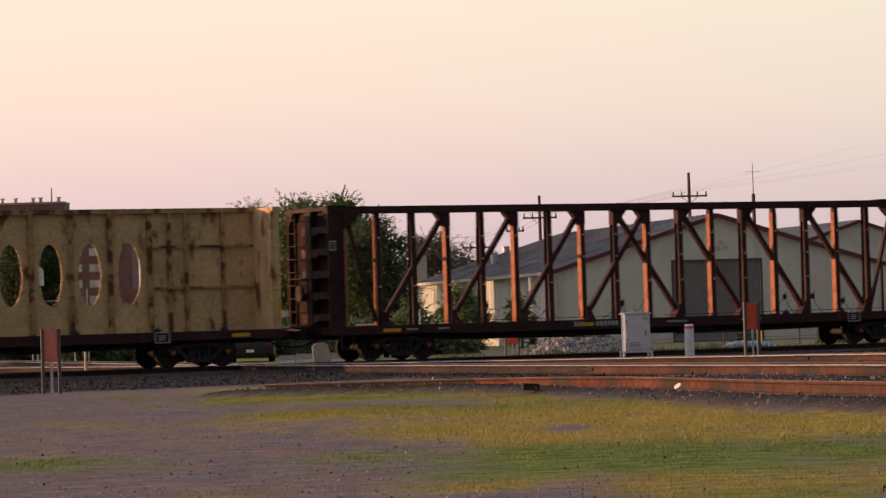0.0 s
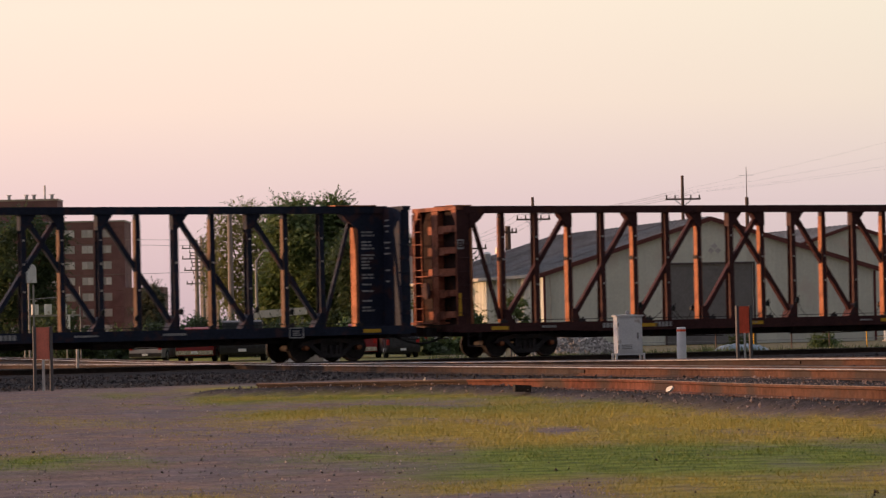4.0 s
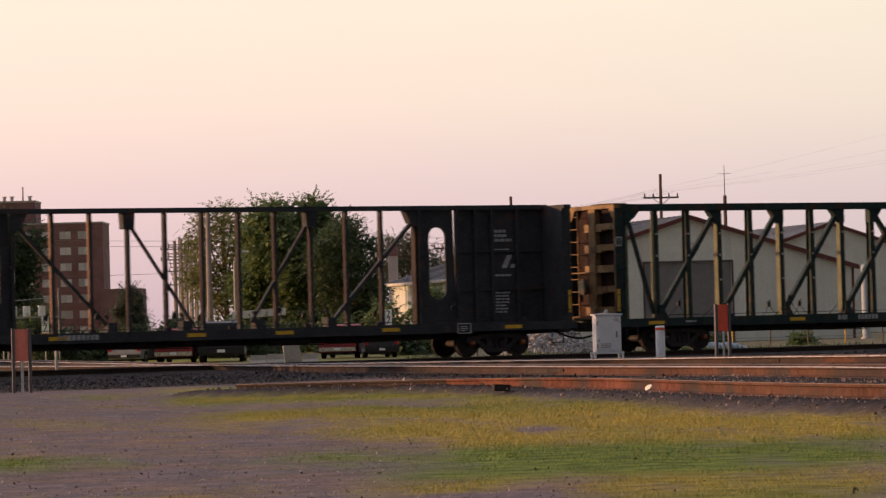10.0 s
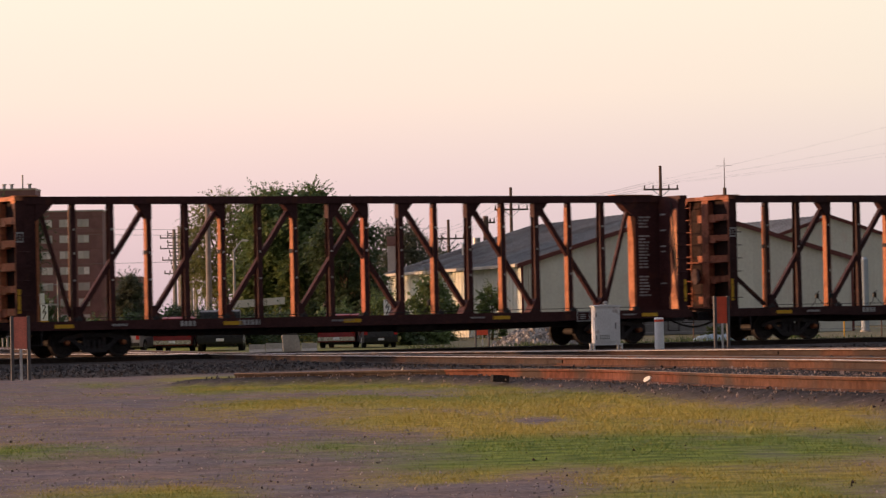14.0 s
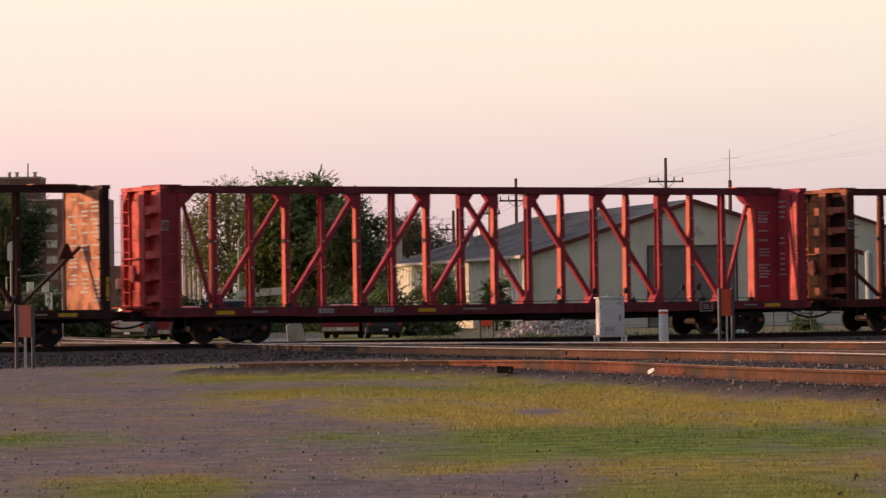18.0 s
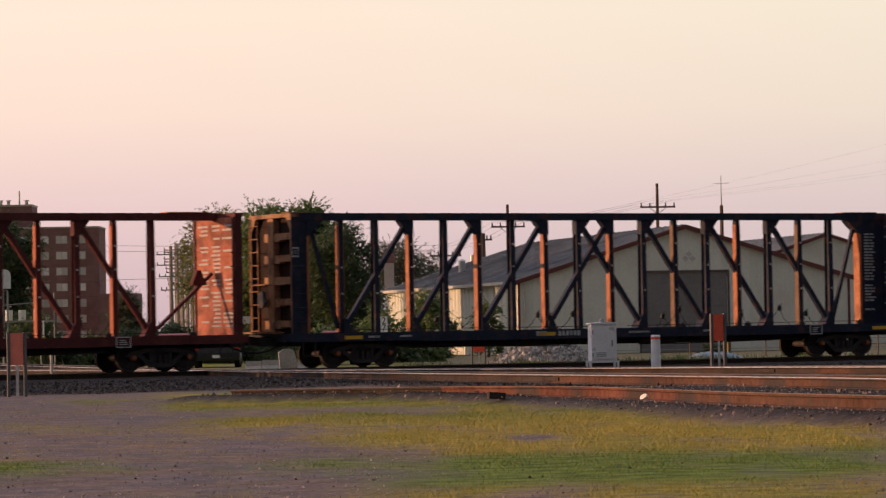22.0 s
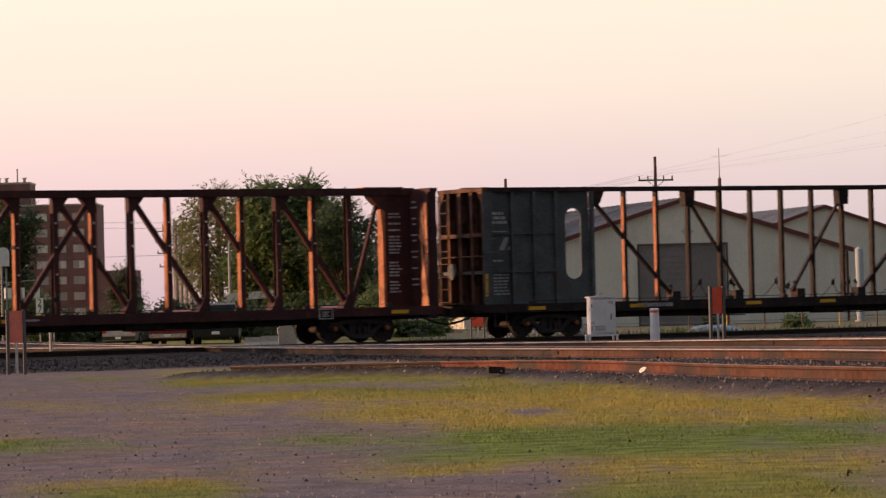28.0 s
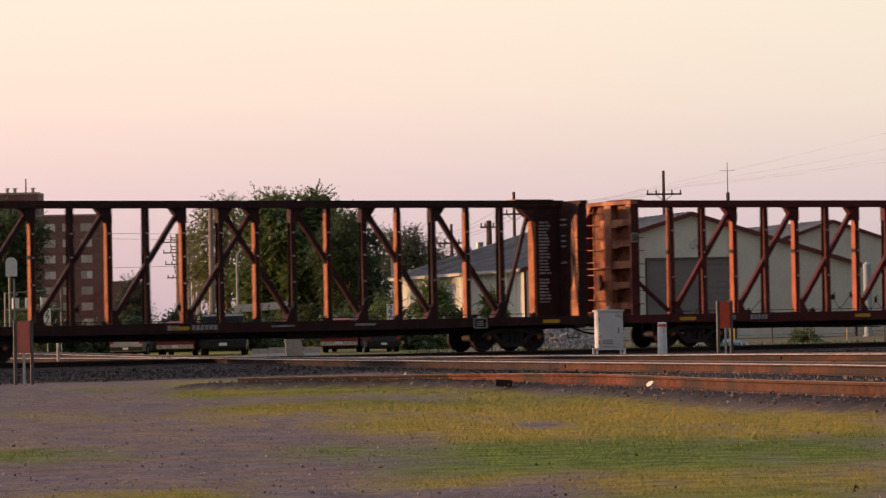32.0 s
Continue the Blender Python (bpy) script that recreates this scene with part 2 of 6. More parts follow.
# ---- ground ----
def ground():
    def steps(lo, hi, dense_lo, dense_hi, step):
        a, k = [dense_lo], step
        while a[-1] > lo:
            k *= 1.5
            a.append(max(lo, a[-1] - k))
        b, k = list(np.arange(dense_lo + step, dense_hi, step)), step
        b.append(dense_hi)
        while b[-1] < hi:
            k *= 1.5
            b.append(min(hi, b[-1] + k))
        return a[::-1] + b
    xs, ys = steps(-4000, 4000, -25, 17, 0.22), steps(-4000, 4900, 17, 160, 0.45)
    verts, cov = [], []
    for y in ys:
        for x in xs:
            verts.append((x, y, ground_z(x, y)))
            c = ballast(x, y)[0]
            g = grass_amount(x, y, 0.0) if -30 < x < 30 and 10 < y < 110 else (1.0 if x < -11 else 0.62 if x < -1 else 0.42) if y > 110 else 0.4
            cov.append((c, g * (1 - 0.9 * c), grass_yellow(x, y) if 10 < y < 112 else (0.45 if x < -11 else 0.3), 1.0))
    w = len(xs)
    faces = [(j * w + i, j * w + i + 1, (j + 1) * w + i + 1, (j + 1) * w + i) for j in range(len(ys) - 1) for i in range(w - 1)]
    me = bpy.data.meshes.new("ground")
    me.from_pydata(verts, [], faces)
    me.polygons.foreach_set("use_smooth", [True] * len(faces))
    at = me.attributes.new("cover", "FLOAT_COLOR", "POINT")
    at.data.foreach_set("color", [v for c in cov for v in c])
    m = bpy.data.materials.new("gravel_lot_and_grass")
    m.use_nodes = True
    n, l = m.node_tree.nodes, m.node_tree.links
    b = n["Principled BSDF"]
    b.inputs["Roughness"].default_value = 0.95
    b.inputs["Specular IOR Level"].default_value = 0.15
    geo = n.new("ShaderNodeTexCoord")
    def tex(s, detail=6, kind="ShaderNodeTexNoise"):
        t = n.new(kind)
        t.inputs["Scale"].default_value = s
        if kind == "ShaderNodeTexNoise":
            t.inputs["Detail"].default_value = detail
        l.new(geo.outputs["Object"], t.inputs["Vector"])
        return t
    def ramp(src, stops):
        r = n.new("ShaderNodeValToRGB")
        while len(r.color_ramp.elements) < len(stops):
            r.color_ramp.elements.new(0.5)
        for e, (p, c) in zip(r.color_ramp.elements, stops):
            e.position, e.color = p, (*c, 1)
        l.new(src, r.inputs[0])
        return r.outputs[0]
    def mix(f, a, c, kind="MIX"):
        x = n.new("ShaderNodeMix")
        x.data_type, x.blend_type = "RGBA", kind
        if isinstance(f, float):
            x.inputs[0].default_value = f
        else:
            l.new(f, x.inputs[0])
        l.new(a, x.inputs[6])
        l.new(c, x.inputs[7])
        return x.outputs[2]
    attr, sep = n.new("ShaderNodeAttribute"), n.new("ShaderNodeSeparateColor")
    attr.attribute_name = "cover"
    l.new(attr.outputs["Color"], sep.inputs[0])
    gravel = mix(0.5, ramp(tex(0.5).outputs[0], ((0.35, (0.142, 0.122, 0.132)), (0.65, (0.225, 0.170, 0.163)))), ramp(tex(16, 8).outputs[0], ((0.36, (0.095, 0.08, 0.086)), (0.64, (0.31, 0.245, 0.235)))))
    gravel = mix(1.0, gravel, ramp(tex(2.3, 10).outputs[0], ((0.32, (0.72, 0.72, 0.76)), (0.5, (1.0, 0.97, 0.96)), (0.68, (1.3, 1.25, 1.2)))), "MULTIPLY")
    gravel = mix(1.0, gravel, ramp(tex(0.8, 6).outputs[0], ((0.4, (0.92, 0.95, 1.05)), (0.62, (1.1, 0.98, 0.86)))), "MULTIPLY")
    stone = n.new("ShaderNodeTexVoronoi")
    stone.inputs["Scale"].default_value = 14
    l.new(geo.outputs["Object"], stone.inputs["Vector"])
    rock = ramp(stone.outputs["Color"], ((0.15, (0.009, 0.008, 0.009)), (0.65, (0.028, 0.024, 0.027)), (0.95, (0.085, 0.075, 0.076))))
    lush = ramp(tex(3, 10).outputs[0], ((0.36, (0.075, 0.115, 0.018)), (0.64, (0.225, 0.285, 0.048))))
    dry = ramp(tex(3.4, 10).outputs[0], ((0.36, (0.19, 0.145, 0.028)), (0.64, (0.46, 0.365, 0.075))))
    green = mix(sep.outputs[2], lush, dry)
    edge = n.new("ShaderNodeMath")
    edge.operation = "ADD"
    l.new(sep.outputs[1], edge.inputs[0])
    jit = n.new("ShaderNodeMapRange")
    jit.inputs["To Min"].default_value, jit.inputs["To Max"].default_value = -0.35, 0.35
    l.new(tex(3.5, 9).outputs[0], jit.inputs[0])
    l.new(jit.outputs[0], edge.inputs[1])
    cut = n.new("ShaderNodeMapRange")
    cut.inputs["From Min"].default_value, cut.inputs["From Max"].default_value = 0.15, 0.85
    l.new(edge.outputs[0], cut.inputs[0])
    c = mix(cut.outputs[0], gravel, green)
    c = mix(sep.outputs[0], c, rock)
    l.new(c, b.inputs["Base Color"])
    bp = n.new("ShaderNodeBump")
    bp.inputs["Strength"].default_value, bp.inputs["Distance"].default_value = 0.7, 0.04
    l.new(tex(22, 8).outputs[0], bp.inputs["Height"])
    l.new(bp.outputs[0], b.inputs["Normal"])
    me.materials.append(m)
    return tagged(new("ground", me), "gravel lot with patches of yellow-green grass and dark ballast", "ground", kind="structure")


ground()

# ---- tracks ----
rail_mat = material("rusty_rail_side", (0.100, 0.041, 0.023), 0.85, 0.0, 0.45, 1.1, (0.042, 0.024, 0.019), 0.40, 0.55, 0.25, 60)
# Pale steel tone also holds the glint along the rail head.
head_mat = material("polished_head_glint", (0.62, 0.58, 0.56), 0.3, 0.5, 0.08, 6, bump=0.03)
tie_mat = material("old_timber_tie", (0.024, 0.019, 0.017), 0.9, 0, 0.35, 4, bump=0.4, bump_scale=25, per_piece=0.3)
RAIL = [(-0.076, 0), (0.076, 0), (0.076, 0.014), (0.012, 0.034), (0.010, 0.130), (0.036, 0.142), (0.037, 0.172), (-0.037, 0.172), (-0.036, 0.142), (-0.010, 0.130), (-0.012, 0.034), (-0.076, 0.014)]


def sweep(bm, pts, profile, z_drop=0.185):
    """A rail profile led along plan points (x, y, head height)."""
    rings = []
    for i, p in enumerate(pts):
        q0, q1 = Vector(pts[max(0, i - 1)]), Vector(pts[min(len(pts) - 1, i + 1)])
        d = (q1 - q0).normalized()
        side = Vector((d.y, -d.x, 0)).normalized()
        rings.append([bm.verts.new(Vector((p[0], p[1], p[2] - z_drop + v)) + side * u) for u, v in profile])
    n = len(profile)
    for a, b in zip(rings, rings[1:]):
        for i in range(n):
            bm.faces.new((a[i], a[(i + 1) % n], b[(i + 1) % n], b[i]))
    bm.faces.new(rings[0][::-1])
    bm.faces.new(rings[-1])
    bmesh.ops.recalc_face_normals(bm, faces=bm.faces)
    return bm


tie_mesh = mesh_of(box(B(), -0.115, 0.115, -1.3, 1.3, -0.18, 0.0), "tie", tie_mat)


dark_head = material("dark_rail_head", (0.10, 0.085, 0.08), 0.5, 0.3)


def track(ln, label, ties, lengths, shine):
    top = new("railway_track")
    tagged(top, label, "railway track", "tracks of the junction", "structure")
    for side in (-0.755, 0.755):
        for lo, hi, mat in lengths:
            pts = []
            for s in np.linspace(lo, hi, max(3, int((hi - lo) / 12))):
                p = ln.a + ln.d * float(s) + ln.n * side
                pts.append((p.x, p.y, ln.head(float(s))))
            r = part("rail", sweep(B(), pts, RAIL), mat, top)
            # Only one rail gets the pale cap that stands in for the glint.
            part("rail_head", sweep(B(), pts, [(-0.0385, -0.010), (0.0385, -0.010), (0.0385, -0.002), (0.028, 0.006), (-0.028, 0.006), (-0.0385, -0.002)], 0.0135), shine if side > 0 else dark_head, r, "bright worn running surface")
            part("joint_bar", box(B(), -0.4, 0.4, -0.04, 0.04, -0.13, -0.06), mat, r).matrix_basis = Matrix.Translation((pts[0][0], pts[0][1], pts[0][2])) @ Matrix.Rotation(math.atan2(ln.d.y, ln.d.x), 4, "Z")
    for i in range(int((ties[1] - ties[0]) / 0.56)):
        s = ties[0] + i * 0.56
        p = ln.a + ln.d * s
        t = part("tie", tie_mesh, None, top)
        t.matrix_basis = Matrix.Translation((p.x, p.y, ln.head(s) - 0.262)) @ Matrix.Rotation(math.atan2(ln.d.y, ln.d.x) + random.uniform(-0.02, 0.02), 4, "Z")
    return top


# Darker copy of the rust: shade on these lengths is put into the colour.
shaded_rail = material("shaded_brown_rail", (0.040, 0.026, 0.021), 0.9, 0.0, 0.3, 0.8, (0.065, 0.030, 0.018), 0.2, 0.5, 0.25, 60)
track(LINES[0], "straight railway track with shaded rusty rails on ballast", (-40, 40), [(-420, -60, shaded_rail), (-60, 60, shaded_rail), (60, 440, shaded_rail)], dark_head)
track(LINES[1], "railway track with rusty sunlit rails crossing the main line", (-25, 60), [(-45, 15.5, rail_mat), (15.5, 120, shaded_rail)], head_mat)
track(LINES[2], "railway track with rusty rails crossing the main line", (-30, 50), [(-60, 3, rail_mat), (3, 120, shaded_rail)], head_mat)

spare_pts = []
for k in range(41):
    y = SPARE[0][1] + (SPARE[-1][1] - SPARE[0][1]) * k / 40
    near = [spare_at(min(SPARE[0][1], max(SPARE[-1][1], y + d))) for d in (-1.6, -0.8, 0, 0.8, 1.6)]
    spare_pts.append((sum(a[0] for a in near) / 5, y, sum(a[1] for a in near) / 5))
# Sunlit stretch of the loose rails, brightened in the colour.
sunlit_rust = material("sunlit_rust", (0.130, 0.040, 0.021), 0.85, 0.0, 0.5, 1.1, (0.048, 0.026, 0.020), 0.40, 0.55, 0.3, 50)
loose = tagged(new("loose_rail"), "long rusty spare rails lying end to end in the ballast", "rail")
for a, b, rust in ((0, 5, shaded_rail), (5, 19, sunlit_rust), (19, 41, rail_mat)):
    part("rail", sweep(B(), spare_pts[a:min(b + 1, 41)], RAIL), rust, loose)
    # paler strip along the top of the rail
    part("rail_top", sweep(B(), spare_pts[a:min(b + 1, 41)], [(-0.036, -0.008), (0.036, -0.008), (0.036, 0.004), (-0.036, 0.004)], 0.0125), material("pale_rust_top", (0.26, 0.17, 0.12), 0.7), loose)

# ---- warehouse and far buildings ----
steel_wall = material("cream_steel_siding", (0.74, 0.755, 0.69), 0.55, 0, 0.08, 0.6, (0.70, 0.66, 0.60), 0.1, 0.5, 0.05, 20, per_piece=0.05)
trim_red = material("dark_red_trim", (0.135, 0.042, 0.040), 0.5, 0, 0.15, 2)
roof_steel = material("grey_metal_roof", (0.17, 0.18, 0.20), 0.6, 0.2, 0.2, 0.4, (0.11, 0.11, 0.12), 0.3, 0.25, 0.08, 10)
door_steel = material("grey_rolling_door", (0.235, 0.228, 0.235), 0.55, 0.1, 0.12, 0.8)


def warehouse(x, y, wide, deep, eave, ridge, door=None, side_panels=True, label=""):
    """Steel shed with its gable to the front; origin at the front's west corner."""
    top = new("warehouse")
    top.matrix_basis = pose(x, y, -0.3, 0, 0, 12.5)
    tagged(top, label, "warehouse", "sheds behind the tracks")
    e, r, mid = eave + 0.3, ridge + 0.3, wide / 2
    def h(u):
        return e + (r - e) * (1 - abs(u - mid) / mid)
    front = new("wall_front")
    front.parent = top
    # sheets of siding with raised ribs, cut to the slope
    step = wide / round(wide / 0.92)
    cuts = [i * step for i in range(round(wide / step) + 1)]
    if door:
        cuts = sorted([u for u in cuts if min(abs(u - door[0]), abs(u - door[1])) > 0.12] + [door[0], door[1]])
    for u0, u1 in zip(cuts, cuts[1:]):
        lo = 0.0
        if door and u1 > door[0] + 0.01 and u0 < door[1] - 0.01:
            lo = door[2] + 0.3
        bm = B()
        pts = [(u0, lo), (u1, lo), (u1, h(u1)), (u0, h(u0))]
        if u0 < mid < u1:
            pts.insert(3, (mid, r))
        prism(bm, pts, "y", 0.0, 0.12)
        for k in range(3):
            c = u0 + 0.06 + k * (u1 - u0) / 3
            prism(bm, [(c - 0.035, lo), (c + 0.035, lo), (c + 0.035, h(c) - 0.05), (c - 0.035, h(c) - 0.05)], "y", -0.03, 0.0)
        part("siding_panel", bm, steel_wall, front)
    bodyp = part("side_wall", box(box(box(B(), 0.0, 0.12, 0.13, deep, 0, e), wide - 0.12, wide, 0.13, deep, 0, e), 0.13, wide - 0.13, deep - 0.12, deep - 0.01, 0, e), steel_wall, top)
    if side_panels:
        for i in range(int(deep / 1.0)):
            bm = box(B(), -0.03, 0.0, i + 0.16, i + 0.24, 0, e - 0.1)
            box(bm, -0.025, 0.0, i + 0.5, i + 0.55, 0, e - 0.1)
            part("siding_rib", bm, steel_wall, bodyp)
    for side in (0, 1):
        o = 0.35
        sl = (r - e) / mid
        a, b = ((-o, e - o * sl), (mid, r)) if side == 0 else ((wide + o, e - o * sl), (mid, r))
        bm = prism(B(), [a, b, (b[0], b[1] + 0.12), (a[0], a[1] + 0.12)], "y", -0.25, deep + 0.25)
        rf = part("roof", bm, roof_steel, top)
        bm = prism(B(), [(a[0], a[1] - 0.15), (b[0], b[1] - 0.15), (b[0], b[1] + 0.135), (a[0], a[1] + 0.135)], "y", -0.30, -0.254)
        part("gable_trim", bm, trim_red, rf, "dark red gable trim")
        for k in range(int(deep / 1.2)):
            yy = 0.4 + k * 1.2
            bm = prism(B(), [(a[0], a[1] + 0.125), (b[0], b[1] + 0.125), (b[0], b[1] + 0.165), (a[0], a[1] + 0.165)], "y", yy, yy + 0.06)
            part("roof_seam", bm, roof_steel, rf)
        part("eave_gutter", box(B(), a[0] - 0.12 if side == 0 else a[0], a[0] if side == 0 else a[0] + 0.12, -0.2, deep + 0.2, a[1] - 0.08, a[1] + 0.1), material("pale_gutter", (0.6, 0.56, 0.5), 0.5), rf)
    for u in (0.0, wide):
        part("corner_trim", box(B(), u - 0.07, u + 0.07, -0.06, -0.002, 0, e - 0.15), trim_red, top)
    part("downspout", tube(B(), (0.35, -0.1, 0), (0.35, -0.1, e - 0.2), 0.05), MATS["pale_gutter"], top)
    if door:
        d = part("rolling_door", box(B(), door[0], door[1], 0.10, 0.16, 0, door[2] + 0.3), door_steel, top, "grey rolling door, closed")
        n = 14
        for k in range(n):
            z0 = k * (door[2] + 0.3) / n
            part("door_slat", box(B(), door[0] + 0.02, door[1] - 0.02, 0.075, 0.10, z0 + 0.02, z0 + (door[2] + 0.3) / n - 0.03), door_steel, d)
        for u in (door[0] - 0.06, door[1] + 0.06):
            part("door_jamb", box(B(), u - 0.06, u + 0.06, -0.05, -0.001, 0, door[2] + 0.38), material("dark_jamb", (0.12, 0.10, 0.10), 0.6), top)
        part("door_head", box(B(), door[0] - 0.12, door[1] + 0.12, -0.055, -0.002, door[2] + 0.30, door[2] + 0.42), MATS["dark_jamb"], top)
        # sign of three small pale shapes over the door
        for du, dz in ((-0.22, -0.12), (0.22, -0.12), (0.0, 0.16)):
            c, z = mid + 0.25 + du, r - 1.85 + dz
            part("wall_emblem", prism(B(), [(c - 0.2, z), (c, z - 0.19), (c + 0.2, z), (c, z + 0.19)], "y", -0.07, -0.035), material("dull_sign", (0.62, 0.60, 0.60), 0.6), top)
    return top


main_shed = warehouse(5.31, 216, 21.1, 40, 4.2, 7.40, (7.7, 13.25, 4.60), True, "cream steel warehouse with grey metal roof and red trim")
part("roof_vent", tube(tube(B(), (3.3, 29.5, 5.2), (3.3, 29.5, 6.35), 0.24, n=12), (3.3, 29.5, 6.35), (3.3, 29.5, 6.5), 0.36, 0.1, 12), material("galvanised_vent", (0.55, 0.55, 0.55), 0.45, 0.6), main_shed)
warehouse(19.4, 277, 24, 40, 4.4, 8.35, None, False, "second cream steel warehouse behind the first")

# Brick paled towards mauve: the distance haze is put into its colour.
brick_mat = material("hazy_red_brown_brick", (0.245, 0.130, 0.132), 0.85, 0, 0.15, 0.5, (0.205, 0.105, 0.107), 0.3, 0.3, 0.2, 8)
pane_mat = material("curtained_window_pane", (0.58, 0.55, 0.56), 0.25, 0, 0.2, 0.4, per_piece=0.35)
frame_mat = material("window_frame_pale", (0.45, 0.40, 0.38), 0.6)


def apartment_tower():
    top = tagged(new("apartment_tower"), "seven-storey red-brown brick apartment tower with pale curtained windows", "apartment building")
    top.matrix_basis = pose(-60.6, 650, -0.3)
    part("wall", box(B(), -34, 0, 0, 13, 0, 21.8), brick_mat, top)
    for i, z in enumerate([19.7 - 2.9 * k for k in range(7)]):
        part("floor_band", box(B(), -34.02, 0.02, -0.02, 0.0, z + 1.05, z + 1.15), material("brick_band", (0.20, 0.105, 0.10), 0.85), top)
        for k in range(9):
            u = -3.5 - 3.35 * k
            w = part("window", box(B(), u - 1.05, u + 1.05, -0.09, -0.005, z - 0.72, z + 0.72), frame_mat, top)
            part("pane", box(B(), u - 0.95, u - 0.03, -0.11, -0.095, z - 0.63, z + 0.63), pane_mat, w)
            part("pane", box(B(), u + 0.03, u + 0.95, -0.11, -0.095, z - 0.63, z + 0.63), pane_mat, w)
    part("parapet", box(B(), -34.1, 0.1, -0.1, 13.1, 21.81, 22.1), frame_mat, top)
    p = part("penthouse", box(B(), -34, -12.4, 2, 11, 22.1, 26.0), brick_mat, top)
    part("penthouse_coping", box(B(), -34.1, -12.3, 1.9, 11.1, 26.0, 26.35), material("pale_coping", (0.5, 0.4, 0.35), 0.6), p)
    for u in (-18.3, -16.9, -21.5, -24, -13.6):
        part("roof_vent", tube(tube(B(), (u, 4, 26.3), (u, 4, 27.1), 0.3), (u, 4, 27.1), (u, 4, 27.25), 0.5), MATS["galvanised_vent"], p)
    part("antenna", tube(B(), (-14.9, 4, 26.3), (-14.9, 4, 28.9), 0.16), MATS["galvanised_vent"], p)
    part("wing", box(B(), 0.15, 7.4, -6, 4, 0, 9.64), brick_mat, top, "low brick wing")


apartment_tower()

chimney = tagged(new("chimney"), "distant pale chimney with a dark red-brown top", "chimney")
chimney.matrix_basis = pose(-3.74, 318, -0.3)
part("shaft", box(B(), -0.44, 0.44, -0.4, 0.4, 0, 7.75), material("pale_render", (0.50, 0.44, 0.45), 0.85, 0, 0.15, 1.0), chimney)
part("crown_course", box(B(), -0.49, 0.49, -0.45, 0.45, 7.75, 8.62), brick_mat, chimney)

# ---- trees ----
# The grey leaf tone has the haze of distance mixed into it.
leaf_cols = {"dark": (0.066, 0.098, 0.044), "mid": (0.132, 0.182, 0.068), "light": (0.19, 0.20, 0.078), "grey": (0.105, 0.118, 0.085)}
bark_mat = material("grey_brown_bark", (0.09, 0.07, 0.055), 0.95, 0, 0.3, 3, bump=0.5, bump_scale=12)


def leaf_material(tone):
    name = "leaves_" + tone
    if name in MATS:
        return MATS[name]
    m = material(name, leaf_cols[tone], 0.6, 0, 0.45, 0.9, bump=0)
    n, l = m.node_tree.nodes, m.node_tree.links
    b = n["Principled BSDF"]
    src = b.inputs["Base Color"].links[0].from_socket
    geo, hs, rg = n.new("ShaderNodeNewGeometry"), n.new("ShaderNodeHueSaturation"), n.new("ShaderNodeMapRange")
    rg.inputs["To Min"].default_value, rg.inputs["To Max"].default_value = 0.7, 1.35
    l.new(geo.outputs["Random Per Island"], rg.inputs[0])
    l.new(rg.outputs[0], hs.inputs["Value"])
    l.new(src, hs.inputs["Color"])
    l.new(hs.outputs[0], b.inputs["Base Color"])
    tr, ms = n.new("ShaderNodeBsdfTranslucent"), n.new("ShaderNodeMixShader")
    ms.inputs[0].default_value = 0.42
    l.new(hs.outputs[0], tr.inputs["Color"])
    l.new(b.outputs[0], ms.inputs[1])
    l.new(tr.outputs[0], ms.inputs[2])
    l.new(ms.outputs[0], n["Material Output"].inputs["Surface"])
    return m


def limb(bm, pts, r0, r1, n=6):
    """A tapered limb led through points."""
    for i, (a, b) in enumerate(zip(pts, pts[1:])):
        f0, f1 = i / (len(pts) - 1), (i + 1) / (len(pts) - 1)
        tube(bm, a, b, r0 + (r1 - r0) * f0, r0 + (r1 - r0) * f1, n)


def blade(verts, faces, p, ax, sd, s, wd):
    """One leaf: a pointed blade folded along its length."""
    i = len(verts)
    verts += [tuple(p), tuple(p + ax * s * 0.45 + sd * wd), tuple(p + ax * s), tuple(p + ax * s * 0.45 - sd * wd)]
    faces.append((i, i + 1, i + 2, i + 3))


